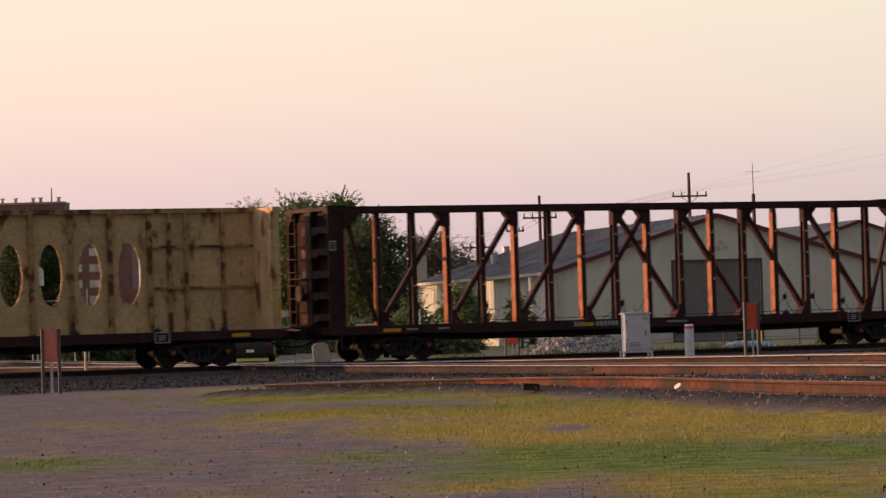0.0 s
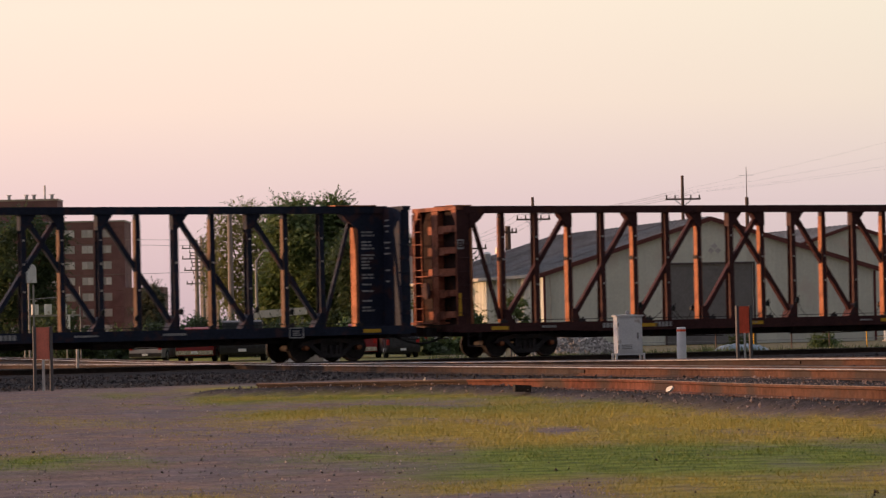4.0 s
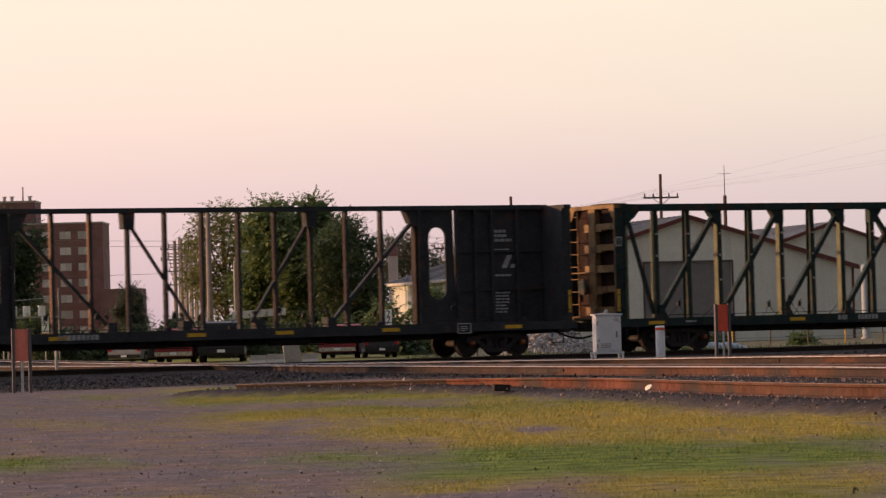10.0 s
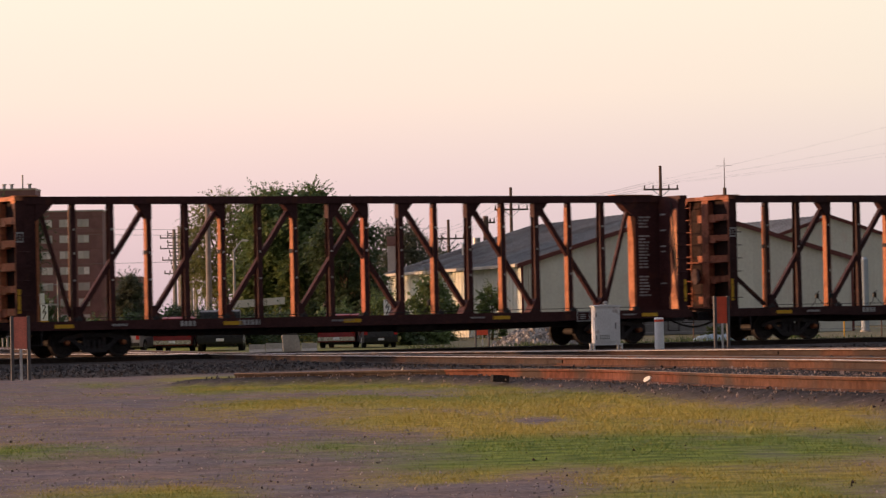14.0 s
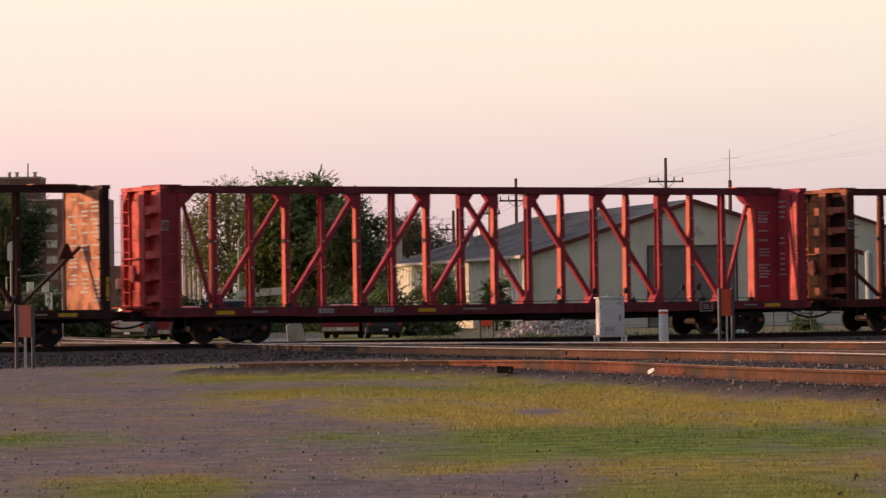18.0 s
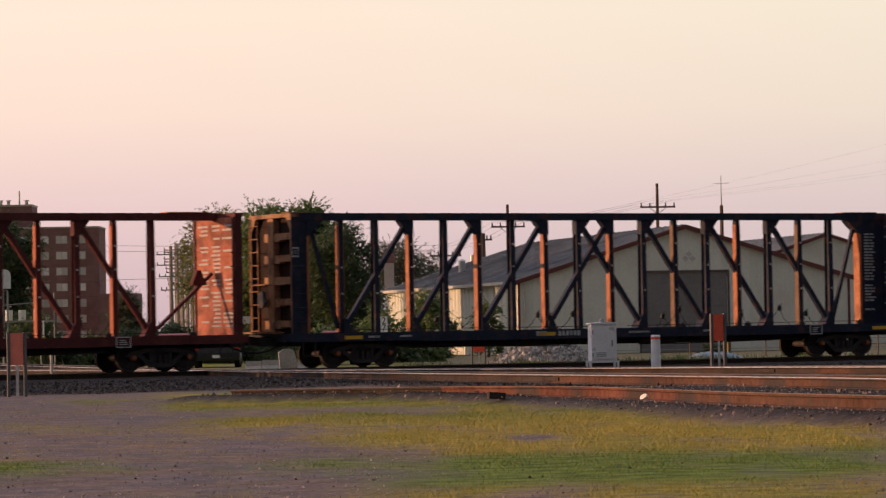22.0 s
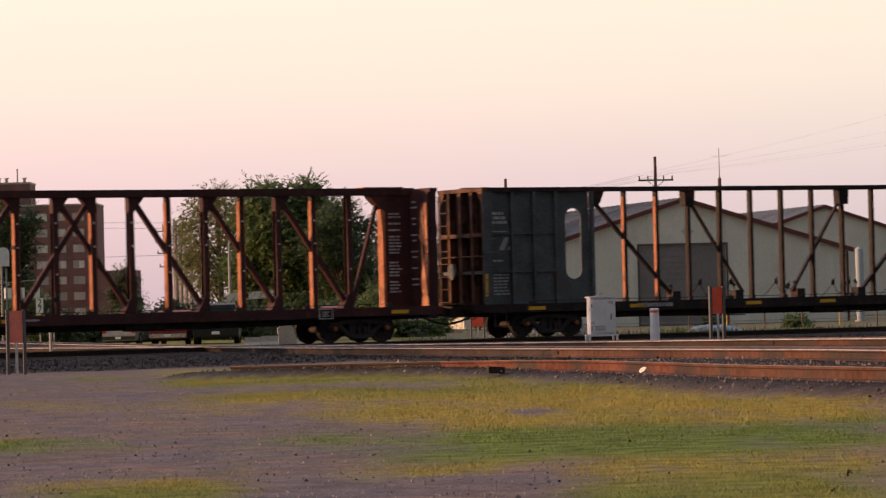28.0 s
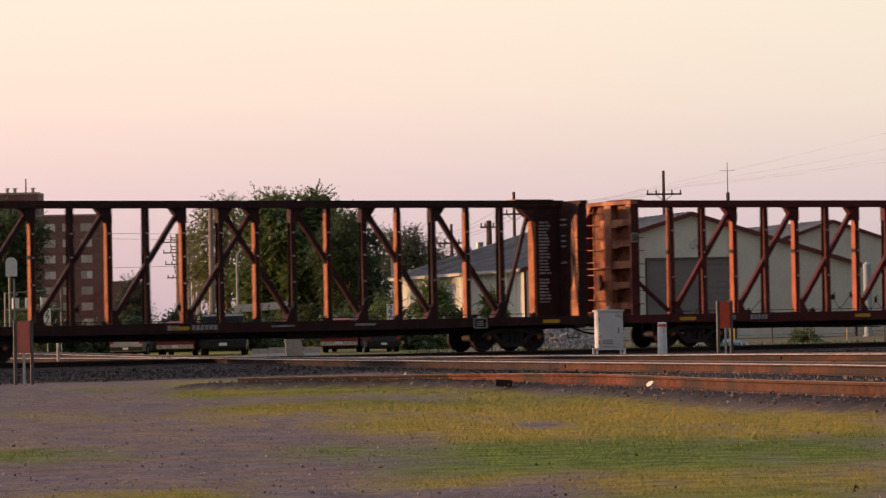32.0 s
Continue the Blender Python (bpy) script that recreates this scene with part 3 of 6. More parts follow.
def tree(x, y, height, radius, tone, leaves=5000, size=0.3, low=0.15, seed=1, label="", z=-0.35, squash=1.0, name="tree", fill=0.35, droop=0.5, lobes=None):
    """Tapered trunk and limbs; a crown of lobes, each made of leafy shoots that arch outwards."""
    rnd = random.Random(seed)
    top = tagged(new(name), label, "tree" if name == "tree" else "bush")
    top.matrix_basis = Matrix.Translation((x, y, z))
    bm = B()
    limb(bm, [(0, 0, 0), (0.1, 0, height * 0.3), (0.02, 0.05, height * 0.6), (0.05, 0.1, height * 0.86)], height * 0.024, height * 0.004, 8)
    def reach(v):
        return radius * math.sin(math.pi * min(1, max(0.0, v - low) / (1 - low) * 0.64 + 0.27)) ** 0.6
    balls = []
    count = lobes or int(12 + radius * 4)
    for k in range(count):
        v = low + (1 - low) * (0.06 + 0.80 * ((k + rnd.random()) / count))
        a, r = k * 2.4 + rnd.uniform(-0.5, 0.5), radius * rnd.uniform(0.24, 0.40)
        out = max(0.0, reach(v) - r * 0.8) * rnd.uniform(0.45, 1.0)
        c = Vector((math.cos(a) * out, math.sin(a) * out * squash, min(v * height, height - r * 0.8)))
        balls.append((c, r))
        root = Vector((0.03, 0.05, max(0.1, v * 0.6) * height))
        mid = root.lerp(c, 0.55) + Vector((0, 0, -0.05 * height * rnd.random()))
        limb(bm, [root, mid, c], height * 0.008, height * 0.0025, 5)
    part("trunk", bm, bark_mat, top)
    verts, faces = [], []
    weights = [r * r for c, r in balls]
    picks = rnd.choices(range(count), weights, k=max(20, int(leaves * (1 - fill) / 13)))
    for b in picks:
        c, r = balls[b]
        d = Vector((rnd.gauss(0, 1), rnd.gauss(0, 1), rnd.gauss(0.25, 0.9))).normalized()
        p0 = c + d * r * rnd.uniform(0.3, 0.85)
        out = Vector((p0.x, p0.y, 0))
        way = (d * 0.8 + (out.normalized() * 0.5 if out.length > 0.05 else Vector((0, 0, 0.3))) + Vector((rnd.gauss(0, 0.25), rnd.gauss(0, 0.25), 0.35 + rnd.gauss(0, 0.2)))).normalized()
        long = size * rnd.uniform(1.8, 4.2) * min(1.0, radius / 2.0 + 0.3)
        sag = droop
        if p0.z > height * 0.76 and d.z > 0.1:      # upright leaders on the top of the crown
            way, long, sag = (way + Vector((0, 0, 0.45))).normalized(), long * 1.12, droop * 0.5
        sd = way.cross(Vector((0, 0, 1)))
        sd = sd.normalized() if sd.length > 0.05 else Vector((1, 0, 0))
        for i in range(13):
            f = (i + 1) / 13
            p = p0 + way * long * f + Vector((0, 0, -sag * long * f * f))
            if p.z < 0.04:
                p.z = 0.04 + 0.2 * rnd.random()
            ax = (way * 0.55 + sd * (1 if i % 2 else -1) * (1.0 - 0.6 * f) + Vector((rnd.gauss(0, 0.2), rnd.gauss(0, 0.2), -0.35 * droop - 0.1 + rnd.gauss(0, 0.25)))).normalized()
            w = ax.cross(Vector((rnd.gauss(0, 0.5), rnd.gauss(0, 0.5), 1))).normalized()
            s = size * rnd.uniform(0.55, 1.05) * (1.1 - 0.4 * f)
            blade(verts, faces, p, ax, w, s, s * 0.2)
    for k in range(int(leaves * fill)):
        c, r = balls[rnd.choices(range(count), weights)[0]]
        d = Vector((rnd.gauss(0, 1), rnd.gauss(0, 1), rnd.gauss(0, 1))).normalized()
        p = c + d * r * rnd.random() ** 0.5 * 0.9
        p.z = max(p.z, 0.05)
        ax = (Vector((rnd.gauss(0, 1), rnd.gauss(0, 1), rnd.gauss(-0.3, 0.6)))).normalized()
        s = size * rnd.uniform(0.9, 1.6)
        blade(verts, faces, p, ax, ax.orthogonal().normalized(), s, s * 0.3)
    me = bpy.data.meshes.new("crown")
    me.from_pydata(verts, [], faces)
    me.materials.append(leaf_material(tone))
    part("crown", me, None, top)
    return top


tree(-9.0, 227.5, 10.35, 5.0, "mid", 60000, 0.34, 0.04, 3, "large dense green shade tree behind the track", fill=0.42, droop=0.45)
tree(-14.7, 248, 10.8, 4.0, "light", 19000, 0.27, 0.20, 5, "tall thin yellow-green tree behind the track", squash=0.8, fill=0.12, droop=0.8, lobes=20)
tree(-5.6, 220.3, 8.8, 3.3, "dark", 20000, 0.25, 0.03, 8, "lower dark green tree beside the large one")
# Two hidden trees added here to cast shade on the shed wall.
tree(-7.6, 239, 8.2, 4.5, "dark", 12000, 0.36, 0.04, 31, "dense dark green tree added unseen behind the large one")
tree(-11.0, 258, 8.8, 4.6, "dark", 12000, 0.36, 0.04, 32, "dense dark green tree added unseen behind the large one")
tree(-2.9, 330, 10.8, 4.0, "grey", 16000, 0.33, 0.15, 9, "distant grey-green tree beyond the sheds", fill=0.2)
tree(0.0, 345, 8.8, 3.0, "grey", 7000, 0.4, 0.35, 12, "distant sparse tree beyond the sheds", fill=0.1)
tree(-24.0, 195, 9.0, 3.3, "dark", 20000, 0.25, 0.03, 14, "dark leafy tree at the edge of the lot")
tree(-51.5, 600, 9.8, 3.1, "grey", 9000, 0.6, 0.1, 17, "round distant tree beside the brick wing")
tree(-0.1, 205, 3.9, 1.7, "mid", 6500, 0.22, 0.02, 21, "leafy green bush beside the shed wall", name="bush")
tree(3.25, 206, 3.5, 0.95, "mid", 3500, 0.22, 0.02, 22, "slim green bush beside the shed wall", name="bush")
for k, (bx, by, bh, br) in enumerate(((-18.6, 200, 1.7, 2.3), (-15.8, 205, 1.8, 2.0), (-12.2, 200, 1.9, 2.0), (-9.0, 198, 2.0, 2.4), (-5.6, 196, 2.2, 2.0), (-21.6, 190, 3.2, 2.2), (-2.9, 200, 3.0, 1.7), (-1.7, 180, 0.95, 1.1), (-0.3, 181, 0.85, 1.1), (14.2, 178, 0.5, 0.6), (18.5, 180, 0.55, 0.7))):
    tree(bx, by, bh, br, "dark" if k % 2 else "mid", 2600, 0.24, 0.02, 40 + k, "low roadside bush with dense green leaves", name="bush")

for k, (bx, by, bh) in enumerate(((-16.3, 194, 2.0), (-14.3, 196, 2.4), (-12.4, 196, 2.1), (-10.4, 194, 1.9))):
    tree(bx, by, bh, 1.6, "dark", 3600, 0.2, 0.02, 70 + k, "dense dark green bush behind the parked trucks", name="bush")
for k, bx in enumerate((-25.0, -22.6, -20.4, -18.2)):
    tree(bx, 193 + (k % 2) * 2, 1.4 + 0.2 * (k % 3), 1.9, "dark", 3200, 0.24, 0.02, 60 + k, "low dark hedge bush behind the parked trucks", name="bush")
# unseen tall row added west of the lot to shade its near side
for k in range(12):
    tree(-92 + 3 * (k % 2), 18 + 14 * k, 8.7 + 0.7 * math.sin(k * 2.1), 8.4, "dark", 3200, 1.3, 0.04, 80 + k, "unseen shade tree added in the row west of the lot", z=-0.2, fill=0.7)

# ---- poles, lamps and wires ----
wood_mat = material("weathered_pole_wood", (0.135, 0.095, 0.08), 0.9, 0, 0.3, 3, bump=0.3, bump_scale=20)
grey_steel = material("grey_galvanised_steel", (0.34, 0.34, 0.35), 0.5, 0.5, 0.15, 3)
glass_ins = material("insulator_glaze", (0.12, 0.09, 0.08), 0.3)
grey_wood = material("bleached_pole_wood", (0.30, 0.255, 0.25), 0.9, 0, 0.2, 3, bump=0.3, bump_scale=20)


def utility_pole(x, y, top_z, arms, lean=0.0, r=0.14, label="wooden utility pole with crossarms and insulators", braced=True, wood=None):
    wood = wood or wood_mat
    t = tagged(new("utility_pole"), label, "utility pole", "poles behind the sheds")
    t.matrix_basis = pose(x, y, -0.35, 0, lean, 8)
    part("pole", tube(B(), (0, 0, 0), (0, 0, top_z + 0.35), r * 1.25, r * 0.8, 10), wood, t)
    for z, half in arms:
        a = part("crossarm", box(B(), -half, half, -0.2, -0.08, z + 0.29, z + 0.42), wood, t)
        if braced:
            part("brace", bar(bar(B(), (-half * 0.5, -0.2, z + 0.33), (0, -0.2, z - 0.2), 0.05, 0.02), (half * 0.5, -0.2, z + 0.33), (0, -0.2, z - 0.2), 0.05, 0.02), grey_steel, t)
        for u in (-half + 0.08, -half * 0.45, half * 0.45, half - 0.08):
            part("insulator", tube(B(), (u, -0.14, z + 0.42), (u, -0.14, z + 0.68), 0.06, 0.05, 6), glass_ins, a)
    return t


utility_pole(17.3, 270, 12.2, [(10.4, 1.35)], label="tall wooden utility pole with one braced crossarm")
utility_pole(5.9, 270, 10.8, [(9.1, 1.3)])
utility_pole(1.15, 280, 8.7, [(7.2, 1.25)])
p4 = utility_pole(4.0, 272, 8.7, [(8.2, 0.7)], r=0.26, label="stout wooden pole with a transformer", braced=False)
part("transformer", tube(B(), (-0.75, -0.1, 6.2), (-0.75, -0.1, 7.4), 0.28, n=12), grey_steel, p4)
utility_pole(-13.6, 214, 8.6, [], r=0.17, label="bare grey wooden pole in front of the trees", wood=grey_wood)
for k in range(9):
    py = 370 + 34 * k
    ph = (0.0262 + 0.0011 * (k % 3) - 0.0007 * k) * py + 1.0
    utility_pole((-0.0731 + 0.0007 * k + (0.0011 if k % 2 else 0)) * py, py, ph, [(ph - 0.9, 1.5), (ph - 2.0, 1.5), (ph - 3.2, 1.3), (ph - 4.6, 1.1)], r=0.21, label="distant line pole with four crossarms", braced=False, wood=grey_wood)

mast = tagged(new("radio_mast"), "slim steel mast with a small antenna above the shed", "mast")
mast.matrix_basis = Matrix.Translation((21.35, 260, -0.3))
part("pole", tube(tube(B(), (0, 0, 0), (0, 0, 10.4), 0.16, 0.13), (0, 0, 10.4), (0, 0, 12.6), 0.035, 0.02), wood_mat, mast)
part("antenna", box(box(B(), -0.55, 0.55, -0.012, 0.012, 12.0, 12.022), -0.012, 0.012, -0.3, 0.3, 12.25, 12.275), grey_steel, mast)

lamp = tagged(new("street_lamp"), "grey steel street lamp with a curved arm, unlit", "street lamp")
lamp.matrix_basis = Matrix.Translation((-11.95, 212, -0.35))
bm = tube(B(), (0, 0, 0), (0, 0, 5.6), 0.11, 0.07)
pts = [(0, 5.6), (0.16, 5.82), (0.42, 6.16), (0.52, 6.24)]
for a, b in zip(pts, pts[1:]):
    tube(bm, (a[0], 0, a[1]), (b[0], 0, b[1]), 0.055, 0.05)
part("pole", bm, grey_steel, lamp)
part("lamp_head", prism(B(), [(0.45, 6.17), (0.86, 6.16), (0.90, 6.25), (0.52, 6.33)], "y", -0.14, 0.14), material("pale_lamp_head", (0.6, 0.58, 0.55), 0.4), lamp)


def wire(a, b, sag, r=0.03, n=20):
    cu = bpy.data.curves.new("overhead_wire", "CURVE")
    cu.dimensions, cu.bevel_depth, cu.bevel_resolution = "3D", r, 0
    sp = cu.splines.new("POLY")
    sp.points.add(n)
    for i in range(n + 1):
        f = i / n
        p = Vector(a).lerp(Vector(b), f)
        sp.points[i].co = (p.x, p.y, p.z - sag * 4 * f * (1 - f), 1)
    cu.materials.append(material("dark_cable", (0.16, 0.13, 0.13), 0.6))
    return tagged(new("overhead_wire", cu), "thin dark overhead wire strung between poles", "wire", "overhead wires")


for du, z1 in ((-1.2, 20.2), (-0.5, 17.9), (0.5, 16.6), (1.2, 16.2)):
    wire((17.3 + du, 270, 10.9), (58 + du, 310, z1 + 1.2), 0.5, 0.0035)
for du in (-1.2, -0.5, 0.5, 1.2):
    wire((5.9 + du, 270, 9.5), (17.3 + du, 270, 10.9), 0.35, 0.009)
    wire((1.15 + du, 280, 7.7), (5.9 + du, 270, 9.5), 0.25, 0.009)
for dz in (0.0, 0.45):
    wire((-60, 300, 10.2 + dz), (1.15, 280, 7.6 + dz), 0.5, 0.014)
wire((-60, 300, 6.3), (-12, 290, 6.1), 0.2, 0.016)

# ---- lineside things ----
cab_mat = material("dull_white_cabinet_paint", (0.83, 0.84, 0.85), 0.55, 0, 0.12, 3, (0.36, 0.30, 0.26), 0.08, 3, 0.08, 30)
red_sign = material("faded_red_enamel", (0.90, 0.125, 0.06), 0.5, 0, 0.2, 4)
conc_mat = material("pale_concrete", (0.42, 0.39, 0.36), 0.9, 0, 0.2, 1.5, bump=0.3)

cabinet = tagged(new("signal_cabinet"), "dull white metal relay cabinet on short legs beside the track", "cabinet")
cabinet.matrix_basis = pose(4.40, 92, -0.04, 0, 0, 8) @ Matrix.Scale(1.095, 4)
part("body", box(B(), -0.30, 0.30, -0.24, 0.24, 0.36, 1.22), cab_mat, cabinet)
part("roof", prism(B(), [(-0.335, 1.22), (0.335, 1.22), (0.335, 1.252), (0, 1.272), (-0.335, 1.252)], "y", -0.28, 0.28), cab_mat, cabinet)
dr = part("door", box(B(), -0.27, 0.27, -0.262, -0.242, 0.40, 1.18), cab_mat, cabinet)
part("handle", box(B(), 0.17, 0.20, -0.29, -0.263, 0.70, 0.84), grey_steel, dr)
part("hinge", box(box(B(), -0.285, -0.262, -0.275, -0.25, 0.45, 0.55), -0.285, -0.262, -0.275, -0.25, 0.98, 1.08), grey_steel, dr)
part("lifting_eye", tube(B(), (0, -0.02, 1.31), (0, 0.02, 1.31), 0.05, n=10), grey_steel, cabinet)
part("louvre", box(box(box(B(), -0.2, 0.05, -0.27, -0.262, 0.46, 0.475), -0.2, 0.05, -0.27, -0.262, 0.50, 0.515), -0.2, 0.05, -0.27, -0.262, 0.54, 0.555), grey_steel, dr)
for u in (-0.33, 0.33):
    for v in (-0.22, 0.22):
        part("leg", box(B(), u - 0.025, u + 0.025, v - 0.025, v + 0.025, -0.05, 0.31), cab_mat, cabinet)
part("base_frame", box(box(B(), -0.36, 0.36, -0.25, -0.2, 0.312, 0.357), -0.36, 0.36, 0.2, 0.25, 0.312, 0.357), cab_mat, cabinet)

marker = tagged(new("marker_post"), "white plastic marker post with a red band at its top", "post")
marker.matrix_basis = Matrix.Translation((5.78, 92, -0.02)) @ Matrix.Diagonal((1.12, 1.12, 1.0, 1))
part("post", tube(B(), (0, 0, -0.1), (0, 0, 0.98), 0.115, 0.105, 14), material("white_plastic", (0.92, 0.93, 0.95), 0.5, 0, 0.1, 5), marker)
part("red_band", tube(B(), (0, 0, 0.90), (0, 0, 0.955), 0.112, n=14), red_sign, marker)
part("cap", tube(B(), (0, 0, 0.98), (0, 0, 1.01), 0.112, 0.09, 14), MATS["white_plastic"], marker)


def red_target(x, y, z, base, label, wide=0.27, high=0.66, face=red_sign):
    t = tagged(new("switch_target"), label, "sign", "red lineside targets")
    t.matrix_basis = pose(x, y, 0, 0, 0, 14)
    p = part("panel", box(B(), -wide / 2, wide / 2, -0.03, 0.03, z, z + high), face, t)
    for u in (-1, 1):
        part("channel", box(B(), u * (wide / 2 + 0.035) - 0.03, u * (wide / 2 + 0.035) + 0.03, -0.06, 0.06, base, z + high + 0.02), material("dark_grey_channel", (0.13, 0.125, 0.13), 0.6, 0.2), t)
    part("post", tube(B(), (0.0, -0.05, base), (0.0, -0.05, z), 0.03), material("pale_post", (0.62, 0.60, 0.58), 0.5), t)
    return t


red_target(7.08, 88, 0.82, 0.0, "red lineside target between grey channels on a post")
red_target(-8.53, 73, 0.64, -0.05, "faded red lineside target on a pale post beside the gravel", 0.27, 0.66, material("bleached_red_enamel", (0.80, 0.24, 0.17), 0.55, 0, 0.2, 4))
red_target(1.95, 150, 0.30, -0.35, "red lineside target beyond the train", 0.5, 0.65)
stub = tagged(new("short_post"), "short pale post beside the track", "post")
stub.matrix_basis = Matrix.Translation((-12.0, 112, -0.05))
part("post", tube(B(), (0, 0, -0.1), (0, 0, 0.75), 0.045, n=8), MATS["pale_post"], stub)

# gravel heap
heap_mat = material("pale_crushed_stone", (0.36, 0.34, 0.33), 0.95, 0, 0.3, 2, per_piece=0.3)
rnd = random.Random(5)
verts, faces = [], []
N = 28
for j in range(N):
    for i in range(N):
        u, v = i / (N - 1) * 2 - 1, j / (N - 1) * 2 - 1
        r = math.hypot(u, v)
        z = max(0, 1 - r) ** 0.85 * 1.35 * (1 + 0.25 * noise.noise((u * 3, v * 3, 2))) - 0.05
        verts.append((u * 2.6, v * 2.6, z))
for j in range(N - 1):
    for i in range(N - 1):
        faces.append((j * N + i, j * N + i + 1, (j + 1) * N + i + 1, (j + 1) * N + i))
me = bpy.data.meshes.new("heap")
me.from_pydata(verts, [], faces)
heap = tagged(new("gravel_heap"), "heap of pale crushed stone behind the track", "gravel heap")
heap.matrix_basis = Matrix.Translation((4.75, 150, -0.33))
part("mound", me, None, heap)
me.materials.append(heap_mat)


def stones(name, spots, size, mat, parent, seed):
    r = random.Random(seed)
    verts, faces = [], []
    for x, y, z in spots:
        s, i = size * min(2.6, math.exp(r.gauss(-0.1, 0.5))), len(verts)
        pts = [Vector((r.uniform(0.6, 1.2) * a, r.uniform(0.6, 1.2) * b, r.uniform(0.5, 1.0) * c)) * s for a, b, c in ((1, 0, 0), (0, 1, 0), (-1, 0, 0), (0, -1, 0), (0, 0, 0.8), (0, 0, -0.5))]
        q = Euler((r.uniform(0, 6), r.uniform(0, 6), r.uniform(0, 6))).to_matrix()
        verts += [tuple(Vector((x, y, z)) + q @ p) for p in pts]
        faces += [(i + a, i + b, i + c) for a, b, c in ((0, 1, 4), (1, 2, 4), (2, 3, 4), (3, 0, 4), (1, 0, 5), (2, 1, 5), (3, 2, 5), (0, 3, 5))]
    me = bpy.data.meshes.new(name)
    me.from_pydata(verts, [], faces)
    me.materials.append(mat)
    ob = new(name, me)
    if parent:
        ob.parent = parent
    return ob


def island_shade(name, colour, lo, hi):
    m = material(name, colour, 0.95, 0, 0.2, 6, bump=0)
    n, l = m.node_tree.nodes, m.node_tree.links
    b = n["Principled BSDF"]
    src = b.inputs["Base Color"].links[0].from_socket
    geo, hs, rg = n.new("ShaderNodeNewGeometry"), n.new("ShaderNodeHueSaturation"), n.new("ShaderNodeMapRange")
    rg.inputs["To Min"].default_value, rg.inputs["To Max"].default_value = lo, hi
    l.new(geo.outputs["Random Per Island"], rg.inputs[0])
    l.new(rg.outputs[0], hs.inputs["Value"])
    l.new(src, hs.inputs["Color"])
    l.new(hs.outputs[0], b.inputs["Base Color"])
    return m


spots = []
for k in range(2600):
    a, r = rnd.uniform(0, 6.283), math.sqrt(rnd.random()) * 0.98
    u, v = math.cos(a) * r, math.sin(a) * r
    spots.append((u * 2.6, v * 2.6, max(0, 1 - r) ** 0.85 * 1.35 * (1 + 0.25 * noise.noise((u * 3, v * 3, 2))) - 0.03))
tagged(stones("crushed_stone", spots, 0.085, island_shade("heap_stone", (0.34, 0.32, 0.31), 0.45, 1.6), heap, 6), kind="stuff")

# ---- train ----
dark_under = material("black_running_gear", (0.050, 0.043, 0.046), 0.85, 0.0, 0.4, 2, (0.06, 0.036, 0.028), 0.25, 2, 0.2, 30)
wheel_mat = material("wheel_steel", (0.038, 0.030, 0.030), 0.75, 0.0, 0.3, 2)
tread_mat = material("worn_wheel_tread", (0.45, 0.40, 0.37), 0.35, 0.9, 0.1, 3)
bearing_mat = material("rusty_bearing_cap", (0.30, 0.11, 0.05), 0.4, 0.6, 0.4, 5)
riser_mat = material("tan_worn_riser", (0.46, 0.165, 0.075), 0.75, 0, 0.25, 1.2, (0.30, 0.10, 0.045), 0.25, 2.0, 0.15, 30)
yellow_mat = material("yellow_reflector", (0.75, 0.42, 0.03), 0.5, 0, 0.15, 5)
white_mat = material("white_stencil", (0.46, 0.45, 0.45), 0.8, 0, 0.35, 4, spec=0.1)
pale_eye = material("bare_steel_eye", (0.55, 0.50, 0.48), 0.4, 0.3)
hose_mat = material("black_rubber_hose", (0.012, 0.012, 0.012), 0.6)
U = 1.214                                # spacing of the centre posts
DECK, TOP = 1.05, 4.72
END_IN, END_OUT = 11.20, 11.45           # bulkhead faces
WHEEL_R = 0.42
SHARED = {}


def shared(key, make, mat):
    """One mesh for alike parts of all cars."""
    k = (key, mat.name)
    if k not in SHARED:
        SHARED[k] = mesh_of(make(), key, mat)
    return SHARED[k]


def disc(bm, y0, y1, rings, n=20):
    """A turned shape about the y axis through rings of (y, radius)."""
    loops = [[bm.verts.new((r * math.cos(2 * math.pi * i / n), y, r * math.sin(2 * math.pi * i / n))) for i in range(n)] for y, r in rings]
    for a, b in zip(loops, loops[1:]):
        for i in range(n):
            bm.faces.new((a[i], a[(i + 1) % n], b[(i + 1) % n], b[i]))
    bm.faces.new(loops[0])
    bm.faces.new(loops[-1][::-1])
    bmesh.ops.recalc_face_normals(bm, faces=bm.faces)
    return bm


def wheelset():
    bm = disc(B(), 0, 0, [(-1.05, 0.08), (-0.82, 0.085), (-0.82, 0.30), (-0.80, 0.335), (-0.82, 0.40), (-0.815, WHEEL_R - 0.012), (-0.725, WHEEL_R - 0.004), (-0.70, WHEEL_R + 0.02), (-0.68, WHEEL_R + 0.02), (-0.68, 0.36), (-0.72, 0.33), (-0.72, 0.14), (-0.66, 0.10), (0.66, 0.10), (0.72, 0.14), (0.72, 0.33), (0.68, 0.36), (0.68, WHEEL_R + 0.02), (0.70, WHEEL_R + 0.02), (0.725, WHEEL_R - 0.004), (0.815, WHEEL_R - 0.012), (0.82, 0.40), (0.80, 0.335), (0.82, 0.30), (0.82, 0.085), (1.05, 0.08)], 28)
    return bm


